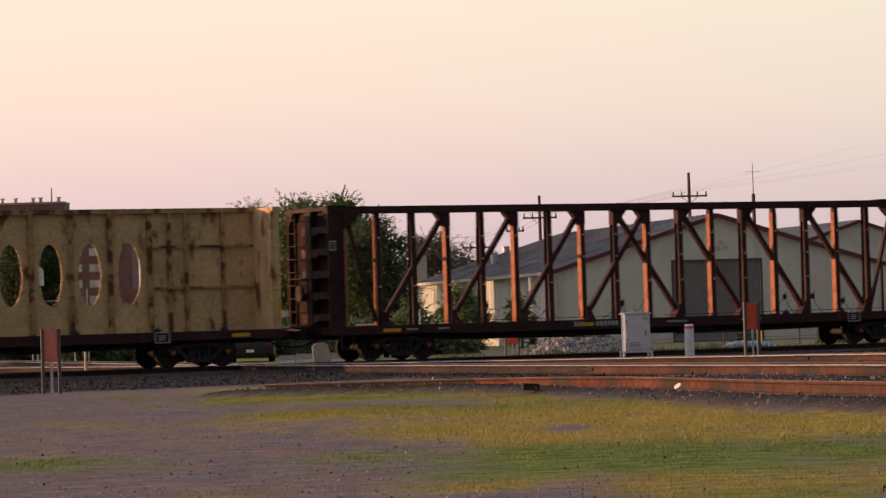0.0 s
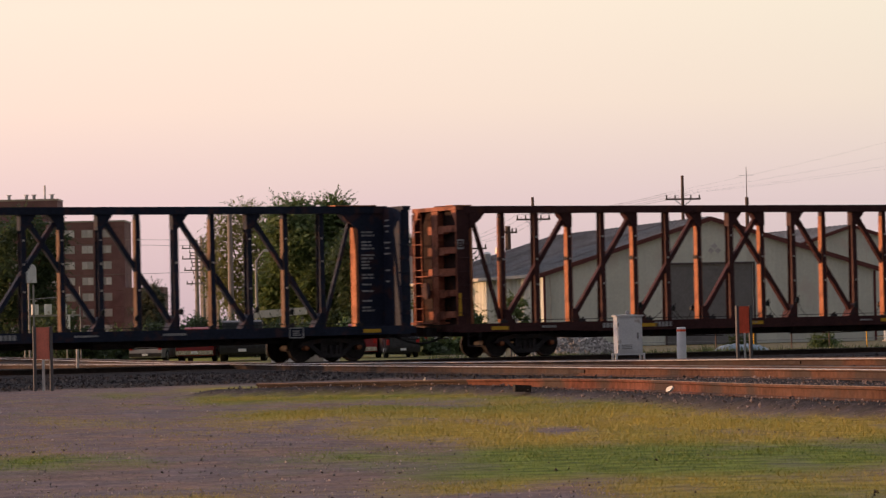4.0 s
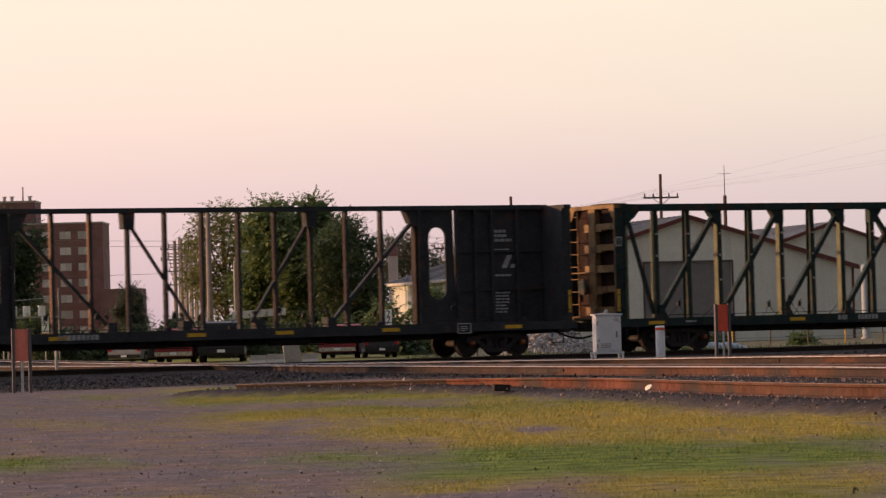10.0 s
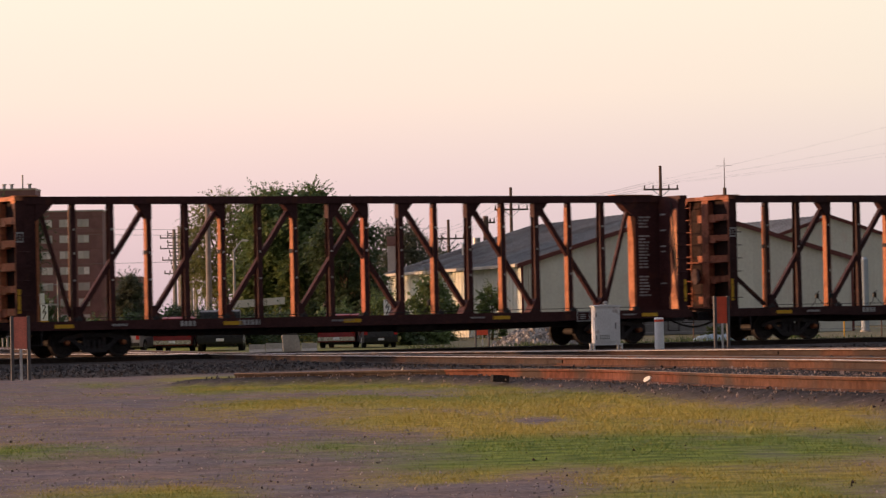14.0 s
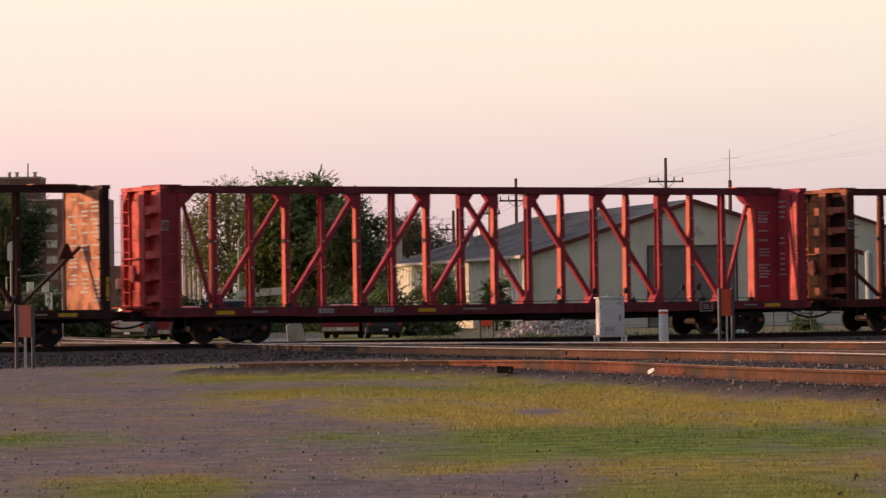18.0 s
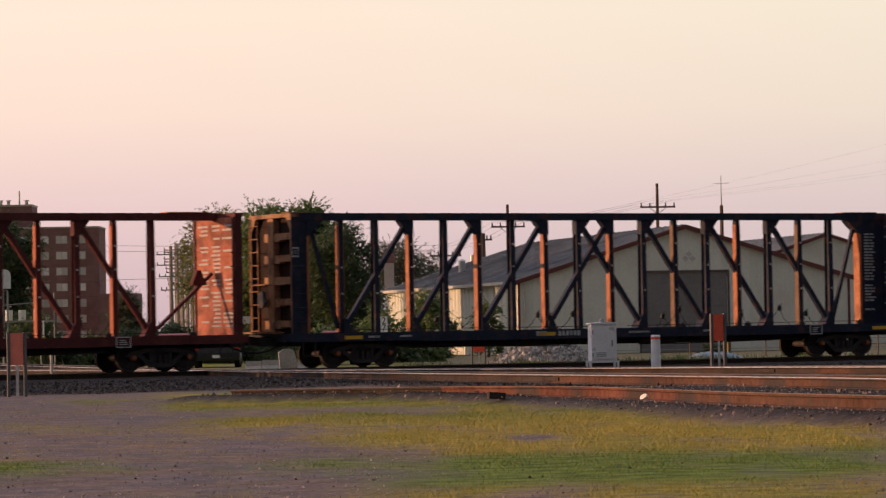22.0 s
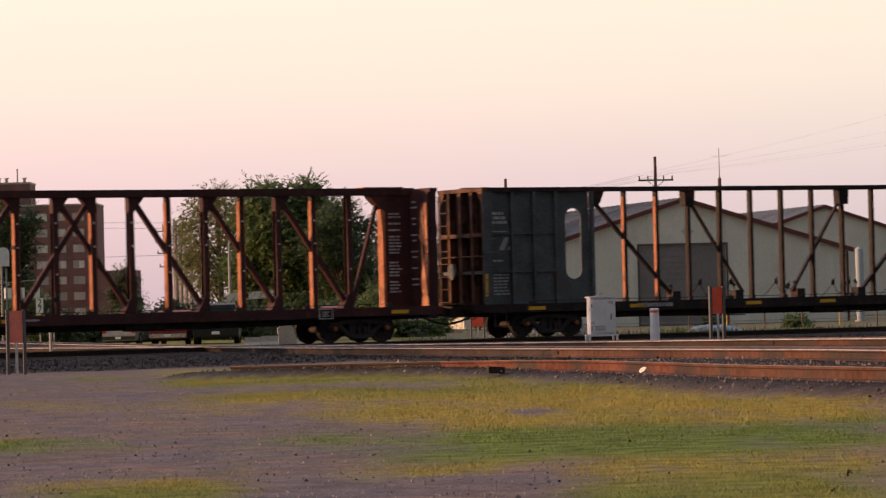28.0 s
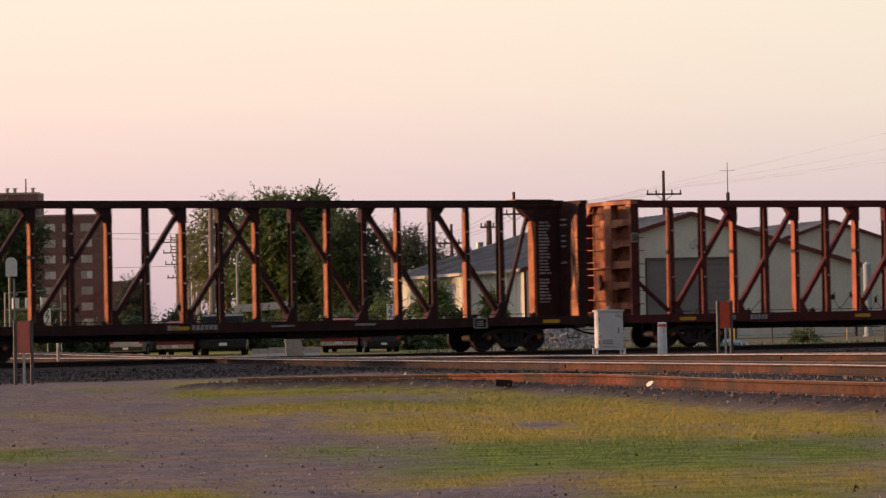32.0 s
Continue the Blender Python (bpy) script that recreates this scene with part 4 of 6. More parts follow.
def sideframe():
    """Cast side frame with its two windows left open: top chord, bottom chord, columns, jaws."""
    bm = B()
    for pts in ([(-1.12, 0.46), (-0.98, 0.60), (-0.42, 0.70), (0.42, 0.70), (0.98, 0.60), (1.12, 0.46), (1.0, 0.42), (0.75, 0.50), (0.42, 0.58), (-0.42, 0.58), (-0.75, 0.50), (-1.0, 0.42)],
                [(-0.78, 0.50), (-0.66, 0.56), (-0.26, 0.24), (0.26, 0.24), (0.66, 0.56), (0.78, 0.50), (0.34, 0.13), (-0.34, 0.13)],
                [(-0.36, 0.24), (-0.26, 0.24), (-0.26, 0.60), (-0.36, 0.60)], [(0.26, 0.24), (0.36, 0.24), (0.36, 0.60), (0.26, 0.60)]):
        prism(bm, pts, "y", -0.07, 0.07)
    for u in (-0.18, 0.0, 0.18):
        tube(bm, (u, 0, 0.24), (u, 0, 0.50), 0.065, n=8)
    return bm


def truck(car, x, colour):
    t = new("truck")
    t.parent = car
    t.matrix_basis = Matrix.Translation((x, 0, 0))
    sets = []
    for v in (-1.0, 1.0):
        f = part("side_frame", shared("side_frame", sideframe, dark_under), None, t)
        f.matrix_basis = Matrix.Translation((0, v, 0))
    part("bolster", shared("bolster", lambda: box(B(), -0.22, 0.22, -0.92, 0.92, 0.38, 0.66), dark_under), None, t)
    for u in (-0.89, 0.89):
        w = part("wheelset", shared("wheelset", wheelset, wheel_mat), None, t)
        w.matrix_basis = Matrix.Translation((u, 0, WHEEL_R))
        sets.append(w)
        for v in (-1.08, 1.08):
            c = part("bearing_cap", shared("bearing_cap", lambda: disc(B(), 0, 0, [(-0.10, 0.04), (-0.09, 0.075), (0.0, 0.09), (0.1, 0.09)], 12), bearing_mat), None, t)
            c.matrix_basis = Matrix.Translation((u, v, WHEEL_R)) @ Matrix.Rotation(0 if v < 0 else math.pi, 4, "Z")
    return sets


def lettering(bm, x0, x1, y, z_top, rows, rnd, high=0.055, gap=0.045):
    """Rows of small bars for stencilled text that is too small to read."""
    z = z_top
    for r in range(rows):
        if rnd.random() < 0.14:
            z -= high + gap
            continue
        x = x0
        end = x1 - rnd.random() * 0.35 * (x1 - x0)
        while x < end - 0.04:
            w = min(rnd.uniform(0.08, 0.26), end - x)
            box(bm, x, x + w, y - 0.006, y - 0.002, z - high, z)
            x += w + 0.035
        z -= high + gap
    return bm


def words(bm, parent):
    """Stencilled text too small to pick apart."""
    return tagged(part("stencil_text", bm, white_mat, parent), kind="stuff")


def hose(car, side):
    pts = [(side * 11.3, -0.40, 0.78), (side * 11.55, -0.46, 0.64), (side * 11.85, -0.46, 0.54), (side * 12.1, -0.44, 0.49), (side * 12.275, -0.40, 0.48)]
    bm = B()
    for a, b in zip(pts, pts[1:]):
        tube(bm, a, b, 0.034, n=7)
    part("brake_hose", bm, hose_mat, car)


def underframe(car, body, rnd, marks, yellow, cables=True):
    """Deck, sills, couplers and running gear common to all the flat cars; returns the wheelsets."""
    bm = B()
    prism(bm, [(-END_OUT, DECK - 0.26), (-7.6, DECK - 0.26), (-6.6, DECK - 0.30), (6.6, DECK - 0.30), (7.6, DECK - 0.26), (END_OUT, DECK - 0.26), (END_OUT, DECK), (-END_OUT, DECK)], "y", -1.42, -1.36)
    part("side_sill", bm, red_shade_grime if body is red else body, car)
    bm = B()
    prism(bm, [(-END_OUT, DECK - 0.26), (END_OUT, DECK - 0.26), (END_OUT, DECK), (-END_OUT, DECK)], "y", 1.36, 1.42)
    part("side_sill", bm, body, car)
    part("deck", box(B(), -END_OUT, END_OUT, -1.355, 1.355, DECK - 0.08, DECK - 0.015), dark_under, car)
    bm = prism(B(), [(-12.0, 0.68), (-7.5, 0.62), (-6.5, 0.55), (6.5, 0.55), (7.5, 0.62), (12.0, 0.68), (12.0, 0.95), (-12.0, 0.95)], "y", -0.33, 0.33)
    part("centre_sill", bm, dark_under, car)
    for k in range(-7, 8):
        if abs(k) != 6:
            part("cross_bearer", shared("cross_bearer", lambda: prism(B(), [(-1.35, DECK - 0.085), (-1.35, DECK - 0.22), (-0.34, 0.66), (-0.34, DECK - 0.085)], "x", -0.04, 0.04), dark_under), None, car).matrix_basis = Matrix.Translation((k * 1.5, 0, 0))
    part("brake_reservoir", tube(B(), (1.2, -0.75, 0.70), (2.5, -0.75, 0.70), 0.19, n=12), dark_under, car)
    part("brake_cylinder", tube(tube(B(), (-1.6, -0.7, 0.72), (-0.9, -0.7, 0.72), 0.14, n=10), (-0.9, -0.7, 0.72), (0.4, -0.7, 0.72), 0.03, n=6), dark_under, car)
    part("brake_rod", tube(B(), (-7.4, -0.9, 0.60), (-1.5, -0.9, 0.52), 0.018, n=5), dark_under, car)
    part("brake_rod", tube(B(), (2.4, -0.9, 0.52), (7.4, -0.9, 0.60), 0.018, n=5), dark_under, car)
    sets = []
    for side in (-1, 1):
        sets += truck(car, side * 8.9, body)
        part("coupler", box(box(B(), side * 12.0 - 0.15, side * 12.0 + 0.15, -0.13, 0.13, 0.72, 0.96), side * 12.2 - 0.07, side * 12.2 + 0.065, -0.2, 0.17, 0.72, 0.98), pocket_dark, car, "rusty knuckle coupler")
        hose(car, side)
        part("end_sill", box(B(), min(side * END_OUT, side * 11.62), max(side * END_OUT, side * 11.62), -1.40, 1.40, DECK - 0.24, DECK - 0.03), body, car)
        bm = tube(B(), (side * 11.75, -1.3, 0.62), (side * 11.75, -0.6, 0.62), 0.018, n=5)
        tube(bm, (side * 11.75, -1.3, 0.62), (side * 11.62, -1.3, 0.9), 0.018, n=5)
        tube(bm, (side * 11.75, -0.6, 0.62), (side * 11.62, -0.6, 0.9), 0.018, n=5)
        part("uncoupling_lever", bm, dark_under, car)
        bm = box(B(), side * 10.9 - 0.22, side * 10.9 + 0.22, -1.42, -1.38, 0.36, 0.39)
        box(bm, side * 10.9 - 0.22, side * 10.9 - 0.19, -1.41, -1.385, 0.39, DECK - 0.25)
        box(bm, side * 10.9 + 0.19, side * 10.9 + 0.22, -1.41, -1.385, 0.39, DECK - 0.25)
        part("stirrup_step", bm, dark_under, car)
    # bands on the sill
    for x in yellow:
        part("reflector", shared("reflector", lambda: box(B(), -0.30, 0.30, -1.428, -1.4215, DECK - 0.20, DECK - 0.09), yellow_mat), None, car).matrix_basis = Matrix.Translation((x, 0, 0))
    for x, w, h in marks:
        bm, u = B(), x
        while u < x + w - 0.03:
            cw = h * rnd.uniform(0.55, 0.75)
            box(bm, u, min(u + cw, x + w), -1.428, -1.4215, DECK - 0.13 - h / 2, DECK - 0.13 + h / 2)
            u += cw + h * 0.28
        tagged(part("stencil", bm, white_mat, car), kind="stuff")
    bm = B()
    for a, b, c2, d2 in ((-0.24, 0.24, -0.16, -0.13), (-0.24, 0.24, 0.13, 0.16), (-0.24, -0.21, -0.13, 0.13), (0.21, 0.24, -0.13, 0.13)):
        box(bm, 7.55 + a, 7.55 + b, -1.44, -1.429, DECK - 0.16 + c2, DECK - 0.16 + d2)
    for k in range(3):
        box(bm, 7.42, 7.42 + 0.26 * rnd.uniform(0.7, 1), -1.44, -1.429, DECK - 0.12 - k * 0.06, DECK - 0.09 - k * 0.06)
    tagged(part("lube_stencil", bm, white_mat, car), kind="stuff")
    for k in range(9):
        x = -9.6 + k * 2.4 + rnd.uniform(-0.3, 0.3)
        part("winch", shared("winch", lambda: tube(box(B(), -0.1, 0.1, -1.36, -1.26, DECK, DECK + 0.09), (-0.04, -1.31, DECK + 0.07), (0.05, -1.31, DECK + 0.14), 0.025, n=6), dark_under), None, car).matrix_basis = Matrix.Translation((x, 0, 0))
    if not cables:
        return sets
    part("deck_cable", tube(tube(B(), (-9.6, -1.31, DECK + 0.09), (-0.4, -1.31, DECK + 0.07), 0.010, n=5), (0.4, -1.31, DECK + 0.07), (9.6, -1.31, DECK + 0.1), 0.010, n=5), hose_mat, car)
    # slack tie-down cables, each drawn up to a hook, between the posts
    for k in range(2, 16):
        if rnd.random() < 0.8:
            kind = rnd.randrange(3)
            c = part("tie_down_cable", shared("tie_down_cable%d" % kind, tie_down(kind), hose_mat), None, car, "slack black tie-down cable with a hook")
            c.matrix_basis = Matrix.Translation(((k - 8.0) * U + rnd.uniform(-0.2, 0.2), rnd.choice((-1.28, 1.28, 1.28)), DECK))
    return sets


def tie_down(kind):
    """Two slack strands from the deck up to a hook and its strap end."""
    def make():
        h, w, lean = ((0.46, 0.42, 0.05), (0.36, 0.30, -0.08), (0.54, 0.5, 0.1))[kind]
        bm = B()
        for sg in (-1, 1):
            tube(bm, (sg * w, 0, 0), (sg * w * 0.45 + lean * 0.4, 0, h * 0.42), 0.011, n=5)
            tube(bm, (sg * w * 0.45 + lean * 0.4, 0, h * 0.42), (lean, 0, h), 0.011, n=5)
        prism(bm, [(lean - 0.06, h - 0.06), (lean + 0.05, h - 0.09), (lean + 0.075, h + 0.05), (lean + 0.01, h + 0.11), (lean - 0.05, h + 0.05)], "y", -0.035, 0.035)
        tube(bm, (lean + 0.02, 0, h + 0.08), (lean + 0.1, 0, h + 0.16), 0.022, 0.012, 5)
        return bm
    return make


def bulkhead(car, side, body, worn, rnd, stripe=True, ribs=5, bare=False, lined=False, lit_strip=False, placard=False):
    """End wall: sheet on the load side, ribbed frame, ladder on the outside."""
    b = new("bulkhead")
    b.parent = car
    s = side
    def bx(bm, x0, x1, y0, y1, z0, z1):
        return box(bm, min(s * x0, s * x1), max(s * x0, s * x1), y0, y1, z0, z1)
    part("sheet", bx(B(), END_IN, END_IN + 0.04, -1.40, 1.40, DECK, 4.56), worn if bare else body, b)
    # Darkened plate behind the ribs: the pockets' shade is put into its colour.
    if side < 0 and body is not tan:
        part("lining", bx(B(), END_IN + 0.0405, END_IN + 0.0445, -1.3, 1.3, DECK, 4.55), worn_red if body is red else worn_deep if lined else pocket_dark, b)
    # Sunward end: the lighter worn colour also holds the sunlight on the rail.
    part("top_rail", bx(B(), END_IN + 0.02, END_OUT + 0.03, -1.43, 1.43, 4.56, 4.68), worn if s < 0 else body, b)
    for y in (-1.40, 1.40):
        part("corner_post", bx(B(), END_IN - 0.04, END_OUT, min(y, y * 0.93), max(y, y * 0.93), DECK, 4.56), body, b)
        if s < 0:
            # thin plate that brightens the post's sunward face in colour
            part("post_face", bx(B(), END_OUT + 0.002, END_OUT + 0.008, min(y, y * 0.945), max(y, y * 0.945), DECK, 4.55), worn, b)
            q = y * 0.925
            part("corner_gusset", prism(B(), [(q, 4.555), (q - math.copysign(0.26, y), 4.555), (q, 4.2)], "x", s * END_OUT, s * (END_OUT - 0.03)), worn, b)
    for y, w in ((0.02, 0.19),) if ribs > 4 else ((-0.65, 0.08), (0.1, 0.1), (0.8, 0.07)):
        part("stiffener", bx(B(), END_IN + 0.045, END_OUT - 0.005, y - w, y + w, DECK, 4.555), worn, b)
    if ribs > 4:
        for k in range(ribs):
            z = DECK + 0.2 + k * 3.3 / ribs
            for y0, y1, dz in ((-1.29, -0.55, 0.0), (-0.53, -0.18, 0.05), (0.22, 0.52, 0.05)):
                part("shelf_rib", bx(B(), END_IN + 0.045, END_OUT - 0.03, y0, y1, z - dz, z + 0.2), worn, b)
    else:
        part("waist_rail", bx(B(), END_IN + 0.045, END_OUT + 0.012, -1.29, 1.29, 3.15, 3.27), worn, b)
        part("waist_rail", bx(B(), END_IN + 0.045, END_OUT - 0.03, -1.29, 1.29, 2.0, 2.1), body, b)
    part("cross_bar", tube(B(), (s * (END_OUT + 0.05), -1.36, 2.55), (s * (END_OUT + 0.05), 1.36, 2.55), 0.022, n=6), worn, b)
    lad = part("ladder", tube(tube(B(), (s * (END_OUT + 0.06), 0.78, DECK - 0.1), (s * (END_OUT + 0.06), 0.78, 4.5), 0.02, n=6), (s * (END_OUT + 0.06), 1.36, DECK - 0.1), (s * (END_OUT + 0.06), 1.36, 4.5), 0.02, n=6), worn, b)
    for k in range(9):
        z = DECK + 0.1 + k * 0.4
        part("rung", tube(B(), (s * (END_OUT + 0.06), 0.78, z), (s * (END_OUT + 0.06), 1.36, z), 0.016, n=6), worn, lad)
    if s < 0:
        part("hand_brake", disc(B(), 0, 0, [(-0.03, 0.05), (-0.03, 0.26), (0.03, 0.26), (0.03, 0.05)], 16), body, b).matrix_basis = Matrix.Translation((s * (END_OUT + 0.1), 0.45, 2.1)) @ Matrix.Rotation(math.pi / 2, 4, "Z")
        part("end_platform", box(B(), -END_OUT - 0.42, -END_OUT - 0.04, -0.9, 1.3, DECK + 0.02, DECK + 0.07), worn, b)
    elif lit_strip:
        # sunlit, worn strip of the load side put into colour, with a strap across it
        zs, yy = [DECK + 0.02 + k * 0.35 for k in range(10)], []
        for z in zs:
            yy.append(-0.82 + rnd.uniform(-0.14, 0.12) - (0.22 if 2.3 < z < 3.0 else 0))
        part("bare_strip", prism(B(), [(-1.30, zs[0])] + [(u, z) for u, z in zip(yy, zs)] + [(-1.32, 4.3), (-1.27, 2.9)], "x", END_IN - 0.0065, END_IN - 0.0015), worn_red if body is red else worn_bright, b, "sunlit edge of the load side put into worn colour")
        part("strap", bar(B(), (END_IN - 0.02, 0, 0), (END_IN - 0.01, 0, 2.2), 0.012, 0.05), hose_mat, b).matrix_basis = Matrix.Translation((0, -1.2, 2.3)) @ Matrix.Rotation(-0.12, 4, "X")
    for k in range(6):
        z = DECK + 0.35 + k * 0.42
        part("grab_iron", tube(B(), (s * (END_OUT - 0.42), -1.46, z), (s * (END_OUT - 0.02), -1.46, z), 0.014, n=5), body, b)
    if placard:
        part("placard", box(B(), -END_OUT - 0.26, -END_OUT - 0.03, 1.30, 1.33, DECK + 0.62, DECK + 0.92), material("white_placard", (0.80, 0.78, 0.76), 0.5), b, "small white placard")
    if stripe:
        part("corner_stripe", bx(B(), END_OUT - 0.13, END_OUT - 0.03, -1.409, -1.4015, DECK + 0.25, DECK + (0.95 if stripe == 1 else 0.6)), yellow_mat, b)
    return b


def post_mesh(box_like):
    """Centre post, wider across the car at its foot: a box, or an I-beam with open sides."""
    def make():
        bm = B()
        w0, w1 = (0.125, 0.10) if box_like else (0.15, 0.11)
        z0, z1 = DECK, 4.50
        if box_like:
            prism(bm, [(-w0, z0), (w0, z0), (w1, z1), (-w1, z1)], "x", -0.07, 0.07)
        else:
            rings = []
            for w, z in ((w0, z0), (w1, z1)):
                f, t, i = 0.082, 0.01, w - 0.014
                rings.append([bm.verts.new((x, y, z)) for x, y in ((-f, -w), (f, -w), (f, -i), (t, -i), (t, i), (f, i), (f, w), (-f, w), (-f, i), (-t, i), (-t, -i), (-f, -i))])
            for i in range(12):
                j = (i + 1) % 12
                bm.faces.new((rings[0][i], rings[0][j], rings[1][j], rings[1][i]))
            bm.faces.new(rings[0][::-1])
            bm.faces.new(rings[1])
        return bm
    return make


def riser_mesh(side):
    def make():
        bm = B()
        z0, z1, x0, x1 = DECK + 0.03, 4.35, 0.072, 0.086
        v = [bm.verts.new((side * x, sg * w, z)) for z, w in ((z0, 0.12), (z1, 0.095)) for x, sg in ((x0, -1), (x1, -1), (x1, 1), (x0, 1))]
        fs = [bm.faces.new([v[i] for i in f]) for f in ((3, 2, 1, 0), (4, 5, 6, 7), (0, 1, 5, 4), (1, 2, 6, 5), (2, 3, 7, 6), (3, 0, 4, 7))]
        bmesh.ops.recalc_face_normals(bm, faces=fs)
        return bm
    return make


def px(k):
    return (k - 8.5) * U


def truss_car(label, body, worn, riser, seed, marks, yellow, panel=True, stripe=1):
    """Centre-beam flat car with an open truss of posts and diagonals."""
    rnd = random.Random(seed)
    car = tagged(new("centerbeam_flatcar"), label, "railcar", "cars of the train")
    sets = underframe(car, body, rnd, marks, yellow)
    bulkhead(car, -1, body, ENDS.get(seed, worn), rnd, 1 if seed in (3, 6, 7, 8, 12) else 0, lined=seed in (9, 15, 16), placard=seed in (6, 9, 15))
    bulkhead(car, 1, body, BARE.get(seed, worn), rnd, stripe, bare=not panel, lit_strip=panel and seed not in (1, 2, 11))
    part("top_chord", box(B(), -END_OUT + 0.1, END_OUT - 0.1, -0.2, 0.2, 4.50, TOP), red_shade_grime if body is red else body, car)
    part("walkway_grip", box(box(B(), END_OUT - 1.9, END_OUT - 0.5, -0.24, 0.24, TOP + 0.003, TOP + 0.03), -END_OUT + 0.5, -END_OUT + 1.2, -0.24, 0.24, TOP + 0.003, TOP + 0.03), worn, car)
    for k in range(1, 17):
        odd = k % 2 == 1
        p = part("centre_post", shared("post_box" if odd else "post_open", post_mesh(odd), body), None, car)
        p.matrix_basis = Matrix.Translation((px(k), 0, 0))
        for z in (2.25, 3.05, 3.75):
            if rnd.random() < 0.75:
                part("strap_eye", shared("strap_eye", lambda: box(B(), -0.025, 0.025, -0.165, -0.15, -0.03, 0.03), pale_eye), None, p).matrix_basis = Matrix.Translation((0, 0.012 * z - 0.02, z))
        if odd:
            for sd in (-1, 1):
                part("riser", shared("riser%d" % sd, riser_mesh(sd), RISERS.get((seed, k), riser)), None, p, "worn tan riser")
            if rnd.random() < 0.8:
                part("strap_ring", shared("strap_ring", lambda: box(B(), -0.11, -0.096, -0.1, 0.1, 3.0, 3.12), dark_under), None, p)
    diag = [(a, DECK + 0.12, a + 2, 4.42) for a in (1, 3, 5, 7)] + [(a, 4.42, a + 2, DECK + 0.12) for a in (8, 10, 12, 14)]
    for a, za, b, zb in diag:
        part("diagonal", bar(B(), (px(a) + 0.1, 0, za), (px(b) - 0.1, 0, zb), 0.14, 0.16), body, car)
    for a, b in ((0.15, 1), (16.85, 16)) if panel else ():
        part("diagonal", bar(B(), (px(a), 0, 4.35), (px(b) + (0.1 if a > b else -0.1), 0, DECK + 0.15), 0.10, 0.12), body if panel else worn, car)
    for k in (3, 5, 7, 9):
        part("gusset", prism(B(), [(px(k) - 0.42, 4.50), (px(k) + 0.09, 4.50), (px(k) + 0.09, 4.05), (px(k) - 0.08, 4.05)], "y", -0.13, 0.13), body, car)
    for k in (8, 10, 12, 14):
        part("gusset", prism(B(), [(px(k) + 0.42, 4.50), (px(k) - 0.09, 4.50), (px(k) - 0.09, 4.05), (px(k) + 0.08, 4.05)], "y", -0.13, 0.13), body, car)
    for k in (1, 3, 5, 7, 10, 12, 14, 16):
        sg = 1 if k < 8 else -1
        part("foot_gusset", prism(B(), [(px(k), DECK), (px(k) + sg * 0.34, DECK), (px(k) + sg * 0.12, DECK + 0.42), (px(k), DECK + 0.42)], "y", -0.2, 0.2), body, car)
    for sg in (-1, 1):
        if panel:
            a, b = sorted((sg * px(17), sg * (END_IN - 0.01)))
            pn = part("end_panel", box(B(), a, b, -0.16, 0.16, DECK, 4.50), body, car)
            part("riser_edge", box(B(), sg * px(17) - 0.09 if sg > 0 else sg * px(17) + 0.004, sg * px(17) - 0.004 if sg > 0 else sg * px(17) + 0.09, -0.17, 0.17, DECK, 4.12), riser, pn, "worn tan riser")
            if sg > 0:
                bm = lettering(B(), a + 0.12, b - 0.3, -0.16, 4.05, 26, rnd)
                words(bm, pn)
                bm = B()
                for r in range(16):
                    z, x = 4.3 - r * 0.17, END_IN
                    if rnd.random() < 0.5:
                        w = rnd.uniform(0.2, 0.45)
                        box(bm, x - 0.006, x - 0.002, -0.42 - w / 2, -0.42 + w / 2, z - 0.05, z)
                words(bm, pn)
            part("panel_gusset", prism(B(), [(sg * px(17), 4.50), (sg * (px(17) - 0.55), 4.50), (sg * (px(17) - 0.4), 4.32), (sg * px(17), 4.0)], "y", -0.18, 0.18), body, car)
        else:
            if sg > 0:
                bm = B()
                for r in range(25):
                    z = 4.35 - r * 0.125
                    for y0 in (-1.22, -0.40, 0.45):
                        if rnd.random() < 0.72:
                            box(bm, END_IN - 0.006, END_IN - 0.002, y0, y0 + rnd.uniform(0.35, 0.68), z - 0.06, z)
                words(bm, car)
                part("diagonal", bar(B(), (px(16) + 0.15, 0, DECK + 0.2), (END_IN - 0.1, 0, 2.9), 0.09, 0.12), body, car)
                part("gusset", prism(B(), [(END_IN - 0.8, 2.55), (END_IN - 0.3, 2.55), (END_IN - 0.5, 3.0), (END_IN - 0.62, 3.0)], "y", -0.1, 0.1), body, car)
    if not panel:
        part("diagonal", bar(B(), (-END_IN + 0.06, 0, 2.75), (px(1) - 0.12, 0, DECK + 0.12), 0.10, 0.12), body, car)
    bm = B()
    box(bm, -11.43, -11.21, -1.41, -1.4035, 3.35, 3.4), box(bm, -11.43, -11.21, -1.41, -1.4035, 3.6, 3.65), box(bm, -11.43, -11.40, -1.41, -1.4035, 3.4, 3.6), box(bm, -11.24, -11.21, -1.41, -1.4035, 3.4, 3.6), box(bm, -11.35, -11.29, -1.41, -1.4035, 3.44, 3.56)
    tagged(part("corner_stencil", bm, white_mat, car), kind="stuff")
    return car, sets


